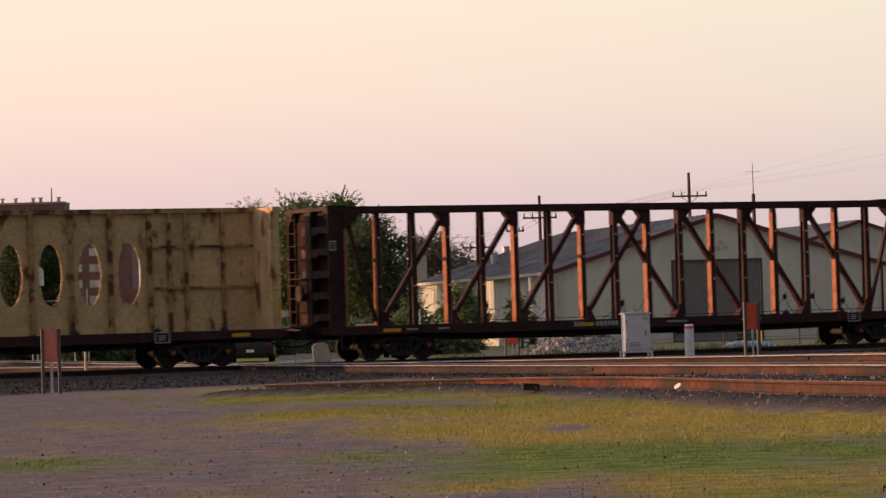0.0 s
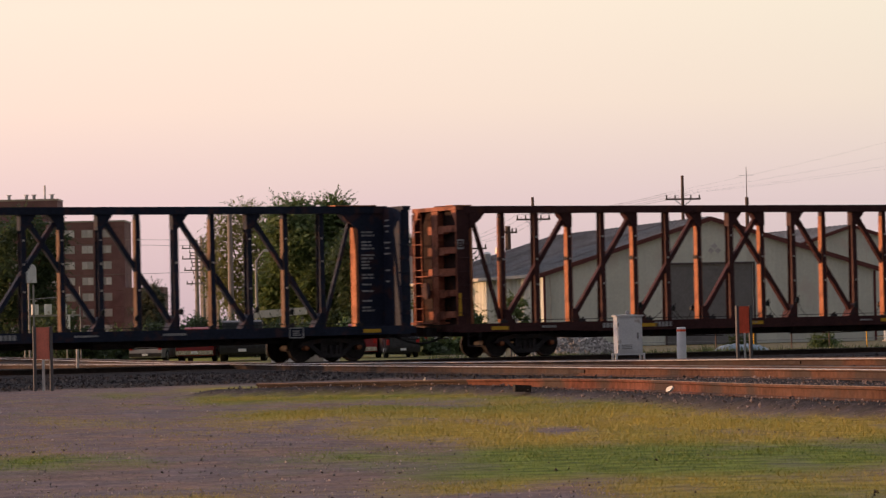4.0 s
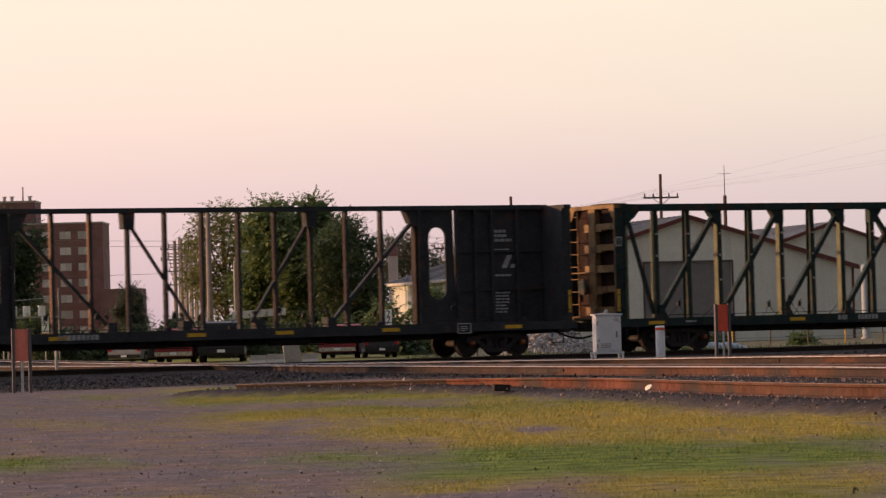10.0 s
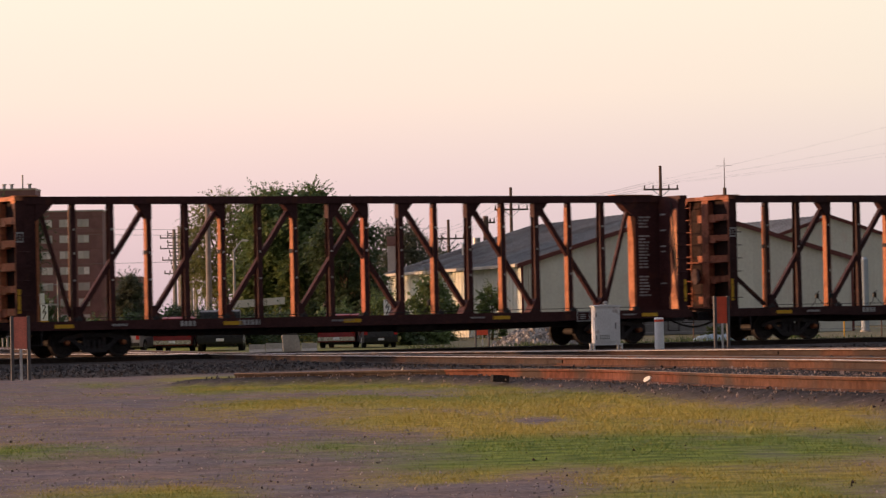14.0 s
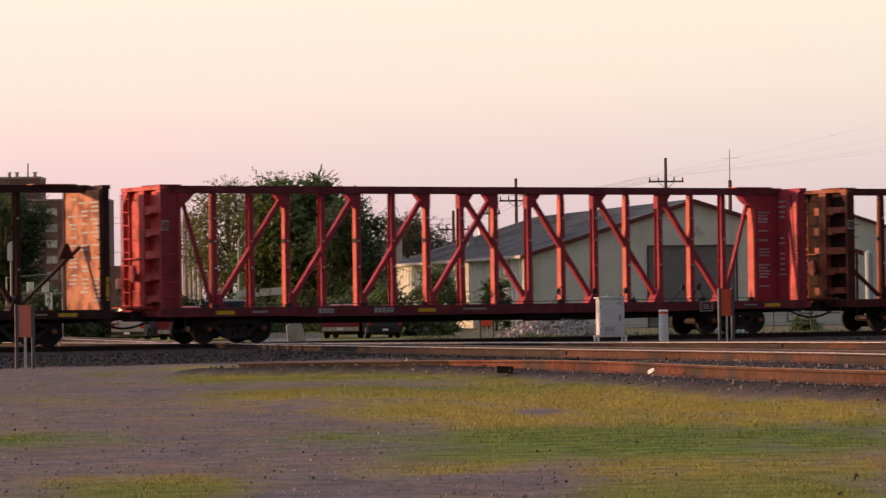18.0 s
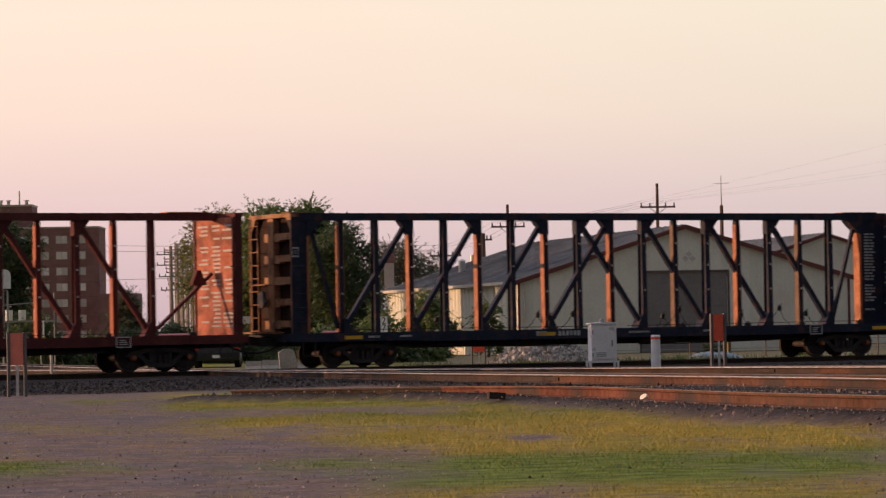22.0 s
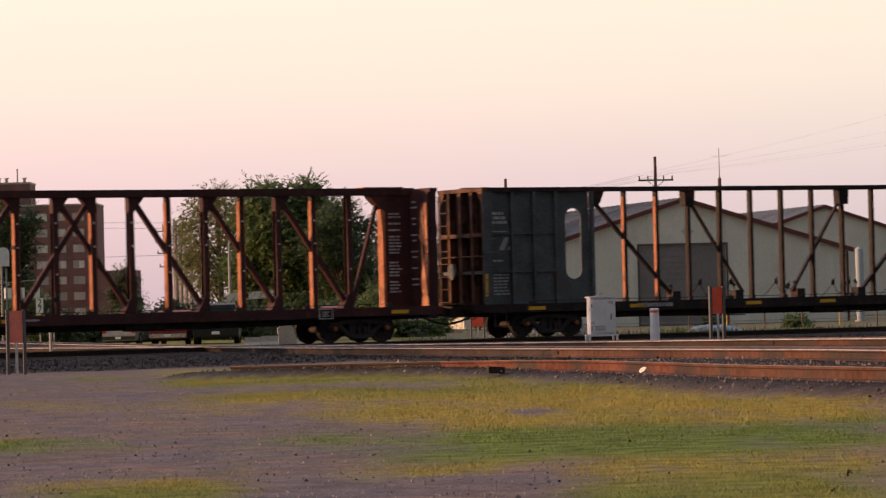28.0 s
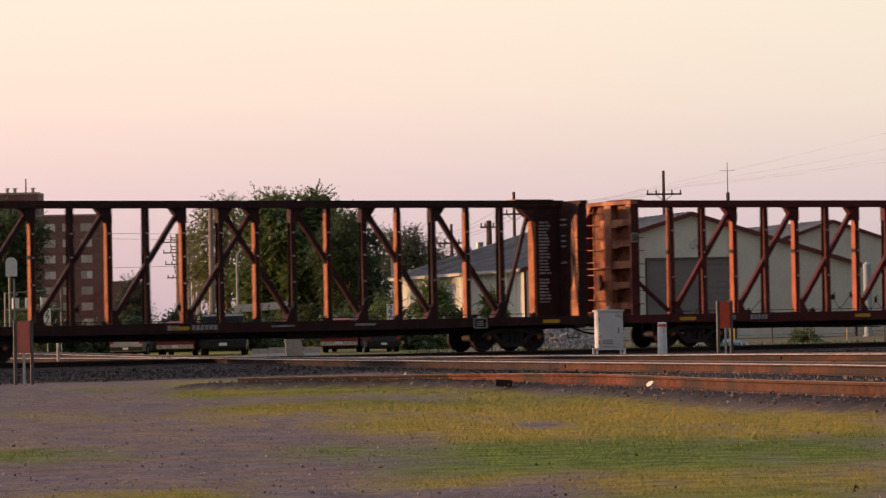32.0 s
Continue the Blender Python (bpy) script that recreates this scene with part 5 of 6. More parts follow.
def slot(bm, x, z0, z1, r, x0, x1, y0, y1, zb, zt, oval=False):
    """A sheet from x0 to x1 and zb to zt with an upright rounded hole at x."""
    hole = []
    for i in range(9):
        a = math.pi * i / 8
        hole.append((x + r * math.cos(a), z1 - r + r * math.sin(a)))
    for i in range(9):
        a = math.pi + math.pi * i / 8
        hole.append((x + r * math.cos(a), z0 + r + r * math.sin(a)))
    if oval:
        hole = [(x + r * math.cos(2 * math.pi * i / 24), (z0 + z1) / 2 + (z1 - z0) / 2 * math.sin(2 * math.pi * i / 24)) for i in range(24)]
    n = len(hole)
    edge = []
    c = ((x0 + x1) / 2, (zb + zt) / 2)
    for u, v in hole:
        du, dv = u - x, v - (z0 + z1) / 2
        k = 1e9
        if abs(du) > 1e-6:
            k = min(k, ((x1 if du > 0 else x0) - x) / du)
        if abs(dv) > 1e-6:
            k = min(k, ((zt if dv > 0 else zb) - (z0 + z1) / 2) / dv)
        edge.append((x + du * k, (z0 + z1) / 2 + dv * k))
    for y, flip in ((y0, False), (y1, True)):
        h, e = [bm.verts.new((u, y, v)) for u, v in hole], [bm.verts.new((u, y, v)) for u, v in edge]
        for i in range(n):
            j = (i + 1) % n
            bm.faces.new((h[i], h[j], e[j], e[i]))
        cn = [bm.verts.new((u, y, v)) for u, v in ((x1, zt), (x0, zt), (x0, zb), (x1, zb))]
        for q in cn:      # fill the corners of the sheet
            best = [i for i in range(n) if (abs(e[i].co.x - q.co.x) < 1e-5) != (abs(e[(i + 1) % n].co.x - q.co.x) < 1e-5) and abs(e[i].co.x - q.co.x) + abs(e[i].co.z - q.co.z) < 9 and ((e[i].co.x > x) == (q.co.x > x)) and ((e[i].co.z > (z0 + z1) / 2) == (q.co.z > (z0 + z1) / 2))]
            if best:
                i = best[0]
                bm.faces.new((e[i], e[(i + 1) % n], q))
        if flip:
            for i in range(n):
                j = (i + 1) % n
                bm.faces.new((first[i], first[j], h[j], h[i]))
        first = h
    bmesh.ops.recalc_face_normals(bm, faces=bm.faces)
    return bm


def slotted_car(label, body, worn, riser, seed, marks, yellow, solid=False, ribs_out=True, frame_paint=None):
    """Older centre-beam car: plated wall at the ends (or all along) with tall round-ended openings."""
    rnd = random.Random(seed)
    car = tagged(new("centerbeam_flatcar"), label, "railcar", "cars of the train")
    fp = frame_paint or body
    rib_paint = tan_rib if solid else body
    sets = underframe(car, brown if solid else fp, rnd, marks, yellow, not solid)
    bulkhead(car, -1, body, ENDS.get(seed, worn), rnd, 1, 3)
    bulkhead(car, 1, body, worn, rnd, 1, 3, lit_strip=False)
    part("top_chord", box(B(), -END_OUT + 0.1, END_OUT - 0.1, -0.2, 0.2, 4.58, TOP), tan_rib if solid else fp, car)
    inner = 6.69
    for sg in (-1, 1):
        a, b = sorted((sg * inner, sg * (END_IN - 0.01)))
        h = sg * (inner + 0.72)
        lo, hi = sorted((sg * inner, sg * (inner + 1.4)))
        if not solid:
            part("plate", slot(B(), h, DECK + 0.75, 4.05, 0.29, lo, hi, -0.064, -0.02, DECK, 4.58), body, car)
            lo2, hi2 = sorted((sg * (inner + 1.4), sg * (END_IN - 0.01)))
            pl = part("plate", box(B(), lo2, hi2, -0.06, 0.06, DECK, 4.58), body, car)
            ks = [0.06, 1.4, 2.2, 3.0, 3.8] if sg < 0 else [0.06, 1.4, 2.05, 2.65, 3.55]
        else:
            lo2, hi2 = (7.78, END_IN - 0.01) if sg > 0 else (-END_IN + 0.01, -7.78)
            pl = part("plate", box(B(), lo2, hi2, -0.06, 0.06, DECK, 4.58), body, car)
            edges = (0.0, 1.4, 2.77, 4.02, 5.26, 6.51, 7.78)
            for i, (a0, a1) in enumerate(zip(edges, edges[1:])):
                q0, q1 = sorted((sg * a0, sg * a1))
                if i >= 2:
                    part("plate", slot(B(), (q0 + q1) / 2, 1.90, 3.72, 0.36, q0, q1, -0.064, -0.03, DECK, 4.58, True), body, car)
                else:
                    part("plate", box(B(), q0, q1, -0.06, 0.06, DECK, 4.58), body, car)
                part("rib", box(B(), sg * a1 - 0.07, sg * a1 + 0.07, -0.2, -0.065, DECK, 4.58), rib_paint, car)
            ks = [v - inner for v in (8.42, 8.96, 10.17)]
        for kk in ks:
            u = sg * (inner + kk)
            part("rib", box(B(), u - 0.05, u + 0.05, -0.2, -0.065, DECK, 4.58), rib_paint, pl)
        if ribs_out:
            for z in (2.05, 3.25) if not solid else (2.32, 3.55):
                part("stringer", box(B(), lo2, hi2, -0.13, -0.066, z, z + 0.07), rib_paint, pl)
        if not solid:
            x0, x1 = (sg * (inner + 3.06), sg * (inner + 3.75)) if sg < 0 else (inner + 2.72, inner + 3.42)
            x0, x1 = min(x0, x1), max(x0, x1)
            bm = lettering(B(), x0, x1, -0.066, 3.95, 3, rnd, 0.09, 0.05)
            lettering(bm, x0, x1, -0.066, 3.35, 1, rnd, 0.10, 0.05)
            lettering(bm, x0, x1, -0.066, 2.55, 2, rnd, 0.06, 0.04)
            lettering(bm, x0, x1, -0.066, 2.0, 7, rnd, 0.05, 0.05)
            prism(bm, [(x0 + 0.3, 2.75), (x0 + 0.48, 2.75), (x0 + 0.68, 3.15), (x0 + 0.5, 3.15)], "y", -0.078, -0.07)
            prism(bm, [(x0 + 0.6, 2.75), (x0 + 0.75, 2.75), (x0 + 0.8, 2.87), (x0 + 0.65, 2.87)], "y", -0.078, -0.07)
            words(bm, pl)
    if not solid:
        for k in range(4, 14):
            p = part("centre_post", shared("post_slim", lambda: box(box(B(), -0.045, 0.045, -0.10, 0.10, DECK, 4.58), -0.055, 0.055, -0.12, 0.12, DECK, DECK + 0.12), fp), None, car)
            p.matrix_basis = Matrix.Translation((px(k), 0, 0))
            # all posts after the first two take the darker edge colour
            part("riser", shared("riser_slim", lambda: box(B(), -0.058, -0.047, -0.075, 0.075, DECK + 0.13, 4.4), riser if k < 6 else post_dark), None, p, "worn riser")
            if k % 2:
                part("tie_down_hook", shared("tie_down_hook", lambda: tube(tube(B(), (0.5, -0.02, DECK + 0.1), (0.52, -0.02, DECK + 0.42), 0.02, n=5), (0.52, -0.02, DECK + 0.42), (0.44, -0.02, DECK + 0.52), 0.05, n=6), dark_under), None, p)
        part("riser_edge", box(B(), inner - 0.085, inner - 0.004, -0.13, 0.13, DECK, 4.1), post_dark if seed == 5 else riser_mat, car, "worn riser")
        for sg in (-1, 1):
            part("diagonal", bar(B(), (sg * px(11), 0, 4.35), (sg * px(9.3), 0, DECK + 0.2), 0.075, 0.12), fp, car)
            part("diagonal", bar(B(), (sg * inner, 0, 4.35), (sg * px(11.6), 0, DECK + 0.2), 0.10, 0.14), fp, car)
            part("gusset", prism(B(), [(sg * px(11) - 0.17, 4.1), (sg * px(11) + 0.17, 4.1), (sg * px(11) + 0.2, 4.58), (sg * px(11) - 0.2, 4.58)], "y", -0.16, 0.16), fp, car)
            part("gusset", prism(B(), [(sg * inner, 4.05), (sg * (inner - 0.25), 4.2), (sg * (inner - 0.42), 4.58), (sg * inner, 4.58)], "y", -0.16, 0.16), fp, car)
            for k in (9.5, 11.5):
                part("foot_gusset", box(B(), sg * px(k) - 0.15, sg * px(k) + 0.15, -0.2, 0.2, DECK, DECK + 0.28), fp, car)
    return car, sets


brown = paint("boxcar_brown_paint", (0.053, 0.023, 0.024))
brown2 = paint("oxide_brown_paint", (0.068, 0.026, 0.027))
maroon = paint("maroon_paint", (0.110, 0.027, 0.028))
navy = paint("navy_blue_paint", (0.022, 0.028, 0.052), RUST, 0.1)
green = paint("dark_green_paint", (0.023, 0.040, 0.037), RUST, 0.1)
black_green = paint("green_black_paint", (0.028, 0.035, 0.036), RUST, 0.15)
black_grey = paint("grey_black_paint", (0.046, 0.048, 0.053), RUST, 0.0)
olive = paint("olive_black_paint", (0.034, 0.036, 0.027), RUST, 0.2)
red = paint("bright_red_paint", (0.40, 0.055, 0.082), (0.24, 0.05, 0.055), 0.25)
# Darker red holds the unlit side's shade as well as grime.
red_shade_grime = paint("shaded_grimy_red_paint", (0.20, 0.042, 0.055), (0.06, 0.02, 0.02), 0.3)
teal_grey = paint("slate_green_paint", (0.105, 0.122, 0.130), RUST, 0.08)
tan = material("weathered_yellow_paint", (0.74, 0.53, 0.275), 0.75, 0, 0.22, 1.2, (0.24, 0.10, 0.045), 0.10, 3.0, 0.15, 30, streak=0.4, spec=0.2)
tan_rib = material("rust_stained_yellow_rib", (0.50, 0.32, 0.155), 0.8, 0, 0.35, 2.5, (0.15, 0.065, 0.04), 0.36, 2.6, 0.15, 30, spec=0.2)
frame_black = paint("grimy_frame_black", (0.026, 0.019, 0.020), RUST, 0.1)
# Dark steel of the couplers; in the bulkhead pockets it stands for shade.
pocket_dark = material("pocket_shade_dark_steel", (0.030, 0.017, 0.016), 0.85, 0, 0.4, 1.5, (0.06, 0.022, 0.013), 0.2, 2, spec=0.15)
post_dark = material("dark_post_edge", (0.026, 0.015, 0.013), 0.8, 0, 0.3, 2)
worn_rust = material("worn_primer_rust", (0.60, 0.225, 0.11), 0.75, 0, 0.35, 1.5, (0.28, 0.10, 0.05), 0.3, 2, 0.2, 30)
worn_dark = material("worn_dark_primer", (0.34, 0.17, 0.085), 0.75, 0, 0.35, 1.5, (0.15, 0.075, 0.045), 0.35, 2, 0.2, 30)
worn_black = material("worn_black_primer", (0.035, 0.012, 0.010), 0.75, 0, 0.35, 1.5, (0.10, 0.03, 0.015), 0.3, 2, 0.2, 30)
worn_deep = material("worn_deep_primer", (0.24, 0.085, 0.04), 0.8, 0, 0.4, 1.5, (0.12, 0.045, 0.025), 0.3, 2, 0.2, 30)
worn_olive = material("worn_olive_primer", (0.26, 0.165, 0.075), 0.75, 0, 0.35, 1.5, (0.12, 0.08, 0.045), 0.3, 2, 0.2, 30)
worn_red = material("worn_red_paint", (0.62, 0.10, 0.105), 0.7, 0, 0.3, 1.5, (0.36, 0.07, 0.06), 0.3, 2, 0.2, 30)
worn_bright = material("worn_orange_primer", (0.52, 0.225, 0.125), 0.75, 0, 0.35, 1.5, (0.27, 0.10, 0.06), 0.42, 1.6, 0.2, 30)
red_riser = material("sunbleached_red_riser", (0.62, 0.13, 0.10), 0.7, 0, 0.2, 2)
green_riser = material("sage_riser", (0.13, 0.135, 0.075), 0.75, 0, 0.3, 2)
oxide_riser = material("red_oxide_riser", (0.46, 0.13, 0.065), 0.75, 0, 0.3, 2)
dim_riser = material("dull_brown_riser", (0.17, 0.095, 0.06), 0.75, 0, 0.3, 2)

worn_oxide = material("worn_oxide_primer", (0.34, 0.115, 0.065), 0.78, 0, 0.4, 1.5, (0.15, 0.05, 0.03), 0.38, 2, 0.2, 30)
# darker worn tone for the end of car 14
worn_dim = material("dark_worn_steel", (0.13, 0.055, 0.032), 0.8, 0, 0.4, 1.5, (0.05, 0.025, 0.02), 0.4, 2, 0.2, 30)
worn_red_oxide = material("worn_red_oxide", (0.42, 0.125, 0.075), 0.78, 0, 0.35, 1.2, (0.22, 0.07, 0.045), 0.4, 1.6, 0.2, 30)
ENDS = {3: worn_oxide, 8: worn_oxide, 10: worn_oxide, 13: worn_oxide, 14: worn_dim}
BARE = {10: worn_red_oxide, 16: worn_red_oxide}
# posts whose risers are lighter or darker than the rest of their car
RISERS = {(4, 7): riser_mat, (12, 3): riser_mat, (12, 7): riser_mat, (12, 11): riser_mat, (2, 9): dim_riser, (2, 11): dim_riser, (2, 13): dim_riser, (2, 15): dim_riser, (11, 11): dim_riser, (11, 15): dim_riser, (7, 1): dim_riser, (7, 9): oxide_riser}
M1 = [(-3.0, 0.35, 0.15), (-2.2, 0.85, 0.15), (0.4, 0.8, 0.06), (3.2, 0.75, 0.07), (-8.9, 0.4, 0.06), (-7.8, 0.4, 0.06)]
M2 = [(-6.3, 0.5, 0.15), (-4.4, 0.7, 0.15), (-1.3, 0.8, 0.06), (-8.5, 0.5, 0.07), (3.5, 0.5, 0.05), (9.0, 0.5, 0.05)]
Y1, Y2, Y3 = [-9.4, 10.1, -2.6], [-10.0, -4.6, 4.6, 10.0, -0.6], [-9.6, -5.9, -1.5, 1.4, 5.0, 9.3]
CARS = []


def motions_data():
    """The train's way: seconds and metres by which its front car's place lies behind straight ahead."""
    return [(0.0, -18.45), (2.5, -46.25), (5.0, -74.05), (7.0, -96.48), (9.0, -118.88), (11.4, -145.72), (13.6, -170.36), (16.5, -202.68), (19.0, -230.68), (20.5, -247.36), (22.4, -268.47), (24.4, -290.82), (26.9, -318.70), (29.0, -342.05), (31.2, -366.14), (32.0, -374.96)]


def build_train():
    T, S = truss_car, slotted_car
    makers = [
        lambda i: S("weathered yellow plated centerbeam flatcar with oval openings, rusty", tan, tan, tan, i, [], Y1, True),
        lambda i: T("dark brown centerbeam flatcar, empty, with white stencils", brown, worn_black, riser_mat, i, M1, Y1, True, 0),
        lambda i: T("navy blue centerbeam flatcar, empty, with tan risers", navy, worn_rust, riser_mat, i, M1, Y1, True, 0),
        lambda i: T("dark brown centerbeam flatcar, empty, with yellow reflectors", brown2, worn_rust, riser_mat, i, M2, Y2),
        lambda i: T("green-black centerbeam flatcar, empty, with dull brown risers", black_green, worn_olive, dim_riser, i, M2, Y2),
        lambda i: S("black slotted centerbeam flatcar with plated ends, empty", black_grey, worn_dark, dim_riser, i, [(-5.9, 1.3, 0.15)], Y3),
        lambda i: T("dark green centerbeam flatcar, empty, with yellow reflectors", green, worn_olive, green_riser, i, M1, Y2),
        lambda i: T("maroon centerbeam flatcar, empty, with bright orange-lit risers", brown2, worn_rust, riser_mat, i, M2, Y2),
        lambda i: T("dark brown centerbeam flatcar with bare bulkhead, empty", brown, worn_bright, riser_mat, i, M2, Y1, False, 1),
        lambda i: T("bright red centerbeam flatcar, empty, with faded stencils", red, worn_red, red_riser, i, M2, Y1, True, 0),
        lambda i: T("oxide brown centerbeam flatcar with bare bulkhead, empty", maroon, worn_rust, oxide_riser, i, [(-6.1, 0.8, 0.17), (-4.9, 0.9, 0.17), (-1.0, 0.6, 0.06)], [], False, 0),
        lambda i: T("navy blue centerbeam flatcar, empty, with white stencils", navy, worn_dark, riser_mat, i, M1, Y1, True, 0),
        lambda i: T("olive-black centerbeam flatcar, empty, with worn risers", olive, worn_olive, dim_riser, i, [(-1.0, 0.5, 0.06)], Y2),
        lambda i: T("dark brown centerbeam flatcar, empty, with large white stencils", brown2, worn_rust, riser_mat, i, [(-6.2, 0.6, 0.16), (-4.9, 0.45, 0.16), (-3.6, 0.4, 0.16), (-2.5, 0.8, 0.06)], Y1, True, 0),
        lambda i: S("slate green slotted centerbeam flatcar with plated ends, empty", teal_grey, worn_bright, riser_mat, i, [(-5.9, 1.3, 0.12)], Y3, frame_paint=frame_black),
        lambda i: T("dark brown centerbeam flatcar, empty, with orange-lit bulkhead", brown, worn_bright, riser_mat, i, M1, Y1, True, 0),
        lambda i: T("oxide brown centerbeam flatcar, empty, last one seen", maroon, worn_bright, oxide_riser, i, [(-8.2, 0.6, 0.15), (-7.0, 0.7, 0.15)], Y1, False, 0),
        lambda i: T("dark brown centerbeam flatcar, empty, following in the train", brown, worn_rust, riser_mat, i, M1, Y1),
    ]
    for i, make in enumerate(makers):
        CARS.append((i, *make(i)))


build_train()


def motions():
    way = motions_data()
    def ahead(t):
        for (t0, a), (t1, b) in zip(way, way[1:]):
            if t <= t1:
                break
        return a + (b - a) * (t - t0) / (t1 - t0)
    for i, car, sets in CARS:
        rows = []
        for t, a in way:
            p = on_train_line(a + 24.54 * i, 0, TRAIN_RAIL)
            rows.append((t, pose(p.x, p.y, p.z, 0, 0, 28.7)))
        walk(car, rows)
        # wheels roll while the car is near
        t_in = min(31.5, max(0.0, (24.54 * i - 18.4 - 34) / 11.14))
        t_out = min(32.0, (24.54 * i - 18.4 + 34) / 11.14)
        steps = [0.0] if t_in > 0 else []
        t = t_in
        while t < t_out:
            steps.append(t)
            t += 1 / FPS
        steps.append(t_out)
        if t_out < 32.0:
            steps.append(32.0)
        for w in sets:
            base, rows = w.matrix_basis.translation.copy(), []
            for t in steps:
                turn = (ahead(min(max(t, t_in), t_out)) - ahead(t_in)) / WHEEL_R
                rows.append((t, Matrix.Translation(base) @ Matrix.Rotation(turn, 4, "Y")))
            walk(w, rows)

# ---- signs, barriers and vehicles behind the train ----
black_paint = material("black_sign_paint", (0.02, 0.02, 0.02), 0.6)


def glyphs(text, size, mat, parent, m):
    cu = bpy.data.curves.new("sign_text", "FONT")
    cu.body, cu.size, cu.extrude, cu.align_x, cu.align_y = text, size, 0.002, "CENTER", "CENTER"
    cu.space_line = 0.75
    me = bpy.data.meshes.new_from_object(bpy.data.objects.new("sign_text", cu))
    me.materials.append(mat)
    ob = part("digits", me, None, parent)
    ob.matrix_basis = m
    return ob


def number_sign(x, y, z):
    t = tagged(new("number_sign"), "white sign with black digits over a yellow box on post", "sign", "number signs")
    t.matrix_basis = Matrix.Translation((x, y, 0))
    part("board", box(B(), -0.19, 0.19, -0.02, 0.02, z - 0.85, z), MATS["white_plastic"], t)
    glyphs("2\n7", 0.5, black_paint, t, pose(0, -0.024, z - 0.42, 90))
    part("yellow_box", box(B(), -0.25, 0.25, -0.06, 0.06, z - 1.15, z - 0.87), yellow_mat, t)
    part("post", tube(B(), (0, 0.06, -0.4), (0, 0.06, z - 0.05), 0.04), grey_steel, t)
    return t


number_sign(-20.35, 185, 2.15)
number_sign(-2.5, 185, 2.05)

rack = tagged(new("crossing_gantry"), "grey steel frame carrying three pale cylinders", "railway equipment")
rack.matrix_basis = Matrix.Translation((-21.3, 188, -0.35))
part("post", tube(B(), (1.35, 0, 0), (1.35, 0, 4.0), 0.035), grey_steel, rack)
part("post", tube(B(), (-1.6, 0, 0), (-1.6, 0, 3.4), 0.05), grey_steel, rack)
part("beam", box(B(), -1.6, 1.4, -0.05, 0.05, 2.45, 2.55), grey_steel, rack)
part("rail_wire", tube(B(), (-1.6, 0, 3.35), (1.35, 0, 3.55), 0.02), grey_steel, rack)
for u in (-1.05, -0.35, 0.45):
    part("cylinder", tube(B(), (u, 0, 2.55), (u, 0, 3.1), 0.2, n=12), cab_mat, rack)

sig = tagged(new("signal_mast"), "grey signal with rounded hood on a twin post", "signal")
sig.matrix_basis = Matrix.Translation((-20.5, 171, -0.35))
part("hood", prism(B(), [(-0.27 + 0.0, 4.0), (0.27, 4.0), (0.27, 4.65)] + [(0.27 * math.cos(math.pi * k / 8), 4.65 + 0.27 * math.sin(math.pi * k / 8)) for k in range(1, 8)] + [(-0.27, 4.65)], "y", -0.1, 0.1), cab_mat, sig)
part("mast", tube(B(), (-0.1, 0, 0), (-0.1, 0, 4.1), 0.055), grey_steel, sig)
part("mast", tube(B(), (0.12, 0.0, 0), (0.12, 0.0, 3.9), 0.045), grey_steel, sig)
part("box", box(B(), -0.14, 0.14, -0.16, 0.08, 0.9, 1.3), grey_steel, sig)

lamp_glow = material("amber_lamp", (0.9, 0.4, 0.1), 0.4, glow=((1.0, 0.55, 0.18), 14.0))
beacon = tagged(new("amber_lamp_post"), "small lit amber lamp on a thin post", "lamp")
beacon.matrix_basis = Matrix.Translation((-16.35, 182, -0.35))
part("post", tube(B(), (0, 0, 0), (0, 0, 1.45), 0.03), grey_steel, beacon)
part("lens", disc(B(), 0, 0, [(-0.08, 0.03), (-0.06, 0.09), (0.02, 0.09), (0.05, 0.04)], 12), lamp_glow, beacon).matrix_basis = Matrix.Translation((0, -0.05, 1.5))


def barrier(x, y, w, h, turn=0.0):
    t = tagged(new("concrete_barrier"), "pale precast concrete barrier block on the ground", "barrier", "concrete barriers")
    t.matrix_basis = pose(x, y, -0.34, 0, 0, turn)
    part("block", prism(B(), [(-0.3, 0), (0.3, 0), (0.26, 0.25 * h), (0.13, 0.5 * h), (0.1, h), (-0.1, h), (-0.13, 0.5 * h), (-0.26, 0.25 * h)], "x", -w / 2, w / 2), conc_mat, t)
    part("lifting_slot", box(B(), -w / 4, w / 4, -0.262, -0.2, 0.02, 0.1), black_paint, t)


for bx, bw, bh in ((-7.65, 0.68, 0.42), (-6.92, 0.72, 0.46), (-5.42, 0.66, 0.44)):
    barrier(bx, 152, bw, bh)
slabt = tagged(new("concrete_slab"), "leaning pale concrete slab with a rounded top", "slab")
slabt.matrix_basis = pose(-6.2, 152.6, -0.34, 0, 0, 6)
part("slab", prism(B(), [(-0.34, 0), (0.42, 0), (0.34, 0.5), (0.25, 0.84), (0.06, 0.93), (-0.2, 0.9), (-0.42, 0.76), (-0.40, 0.6)], "y", -0.2, 0.2), conc_mat, slabt)


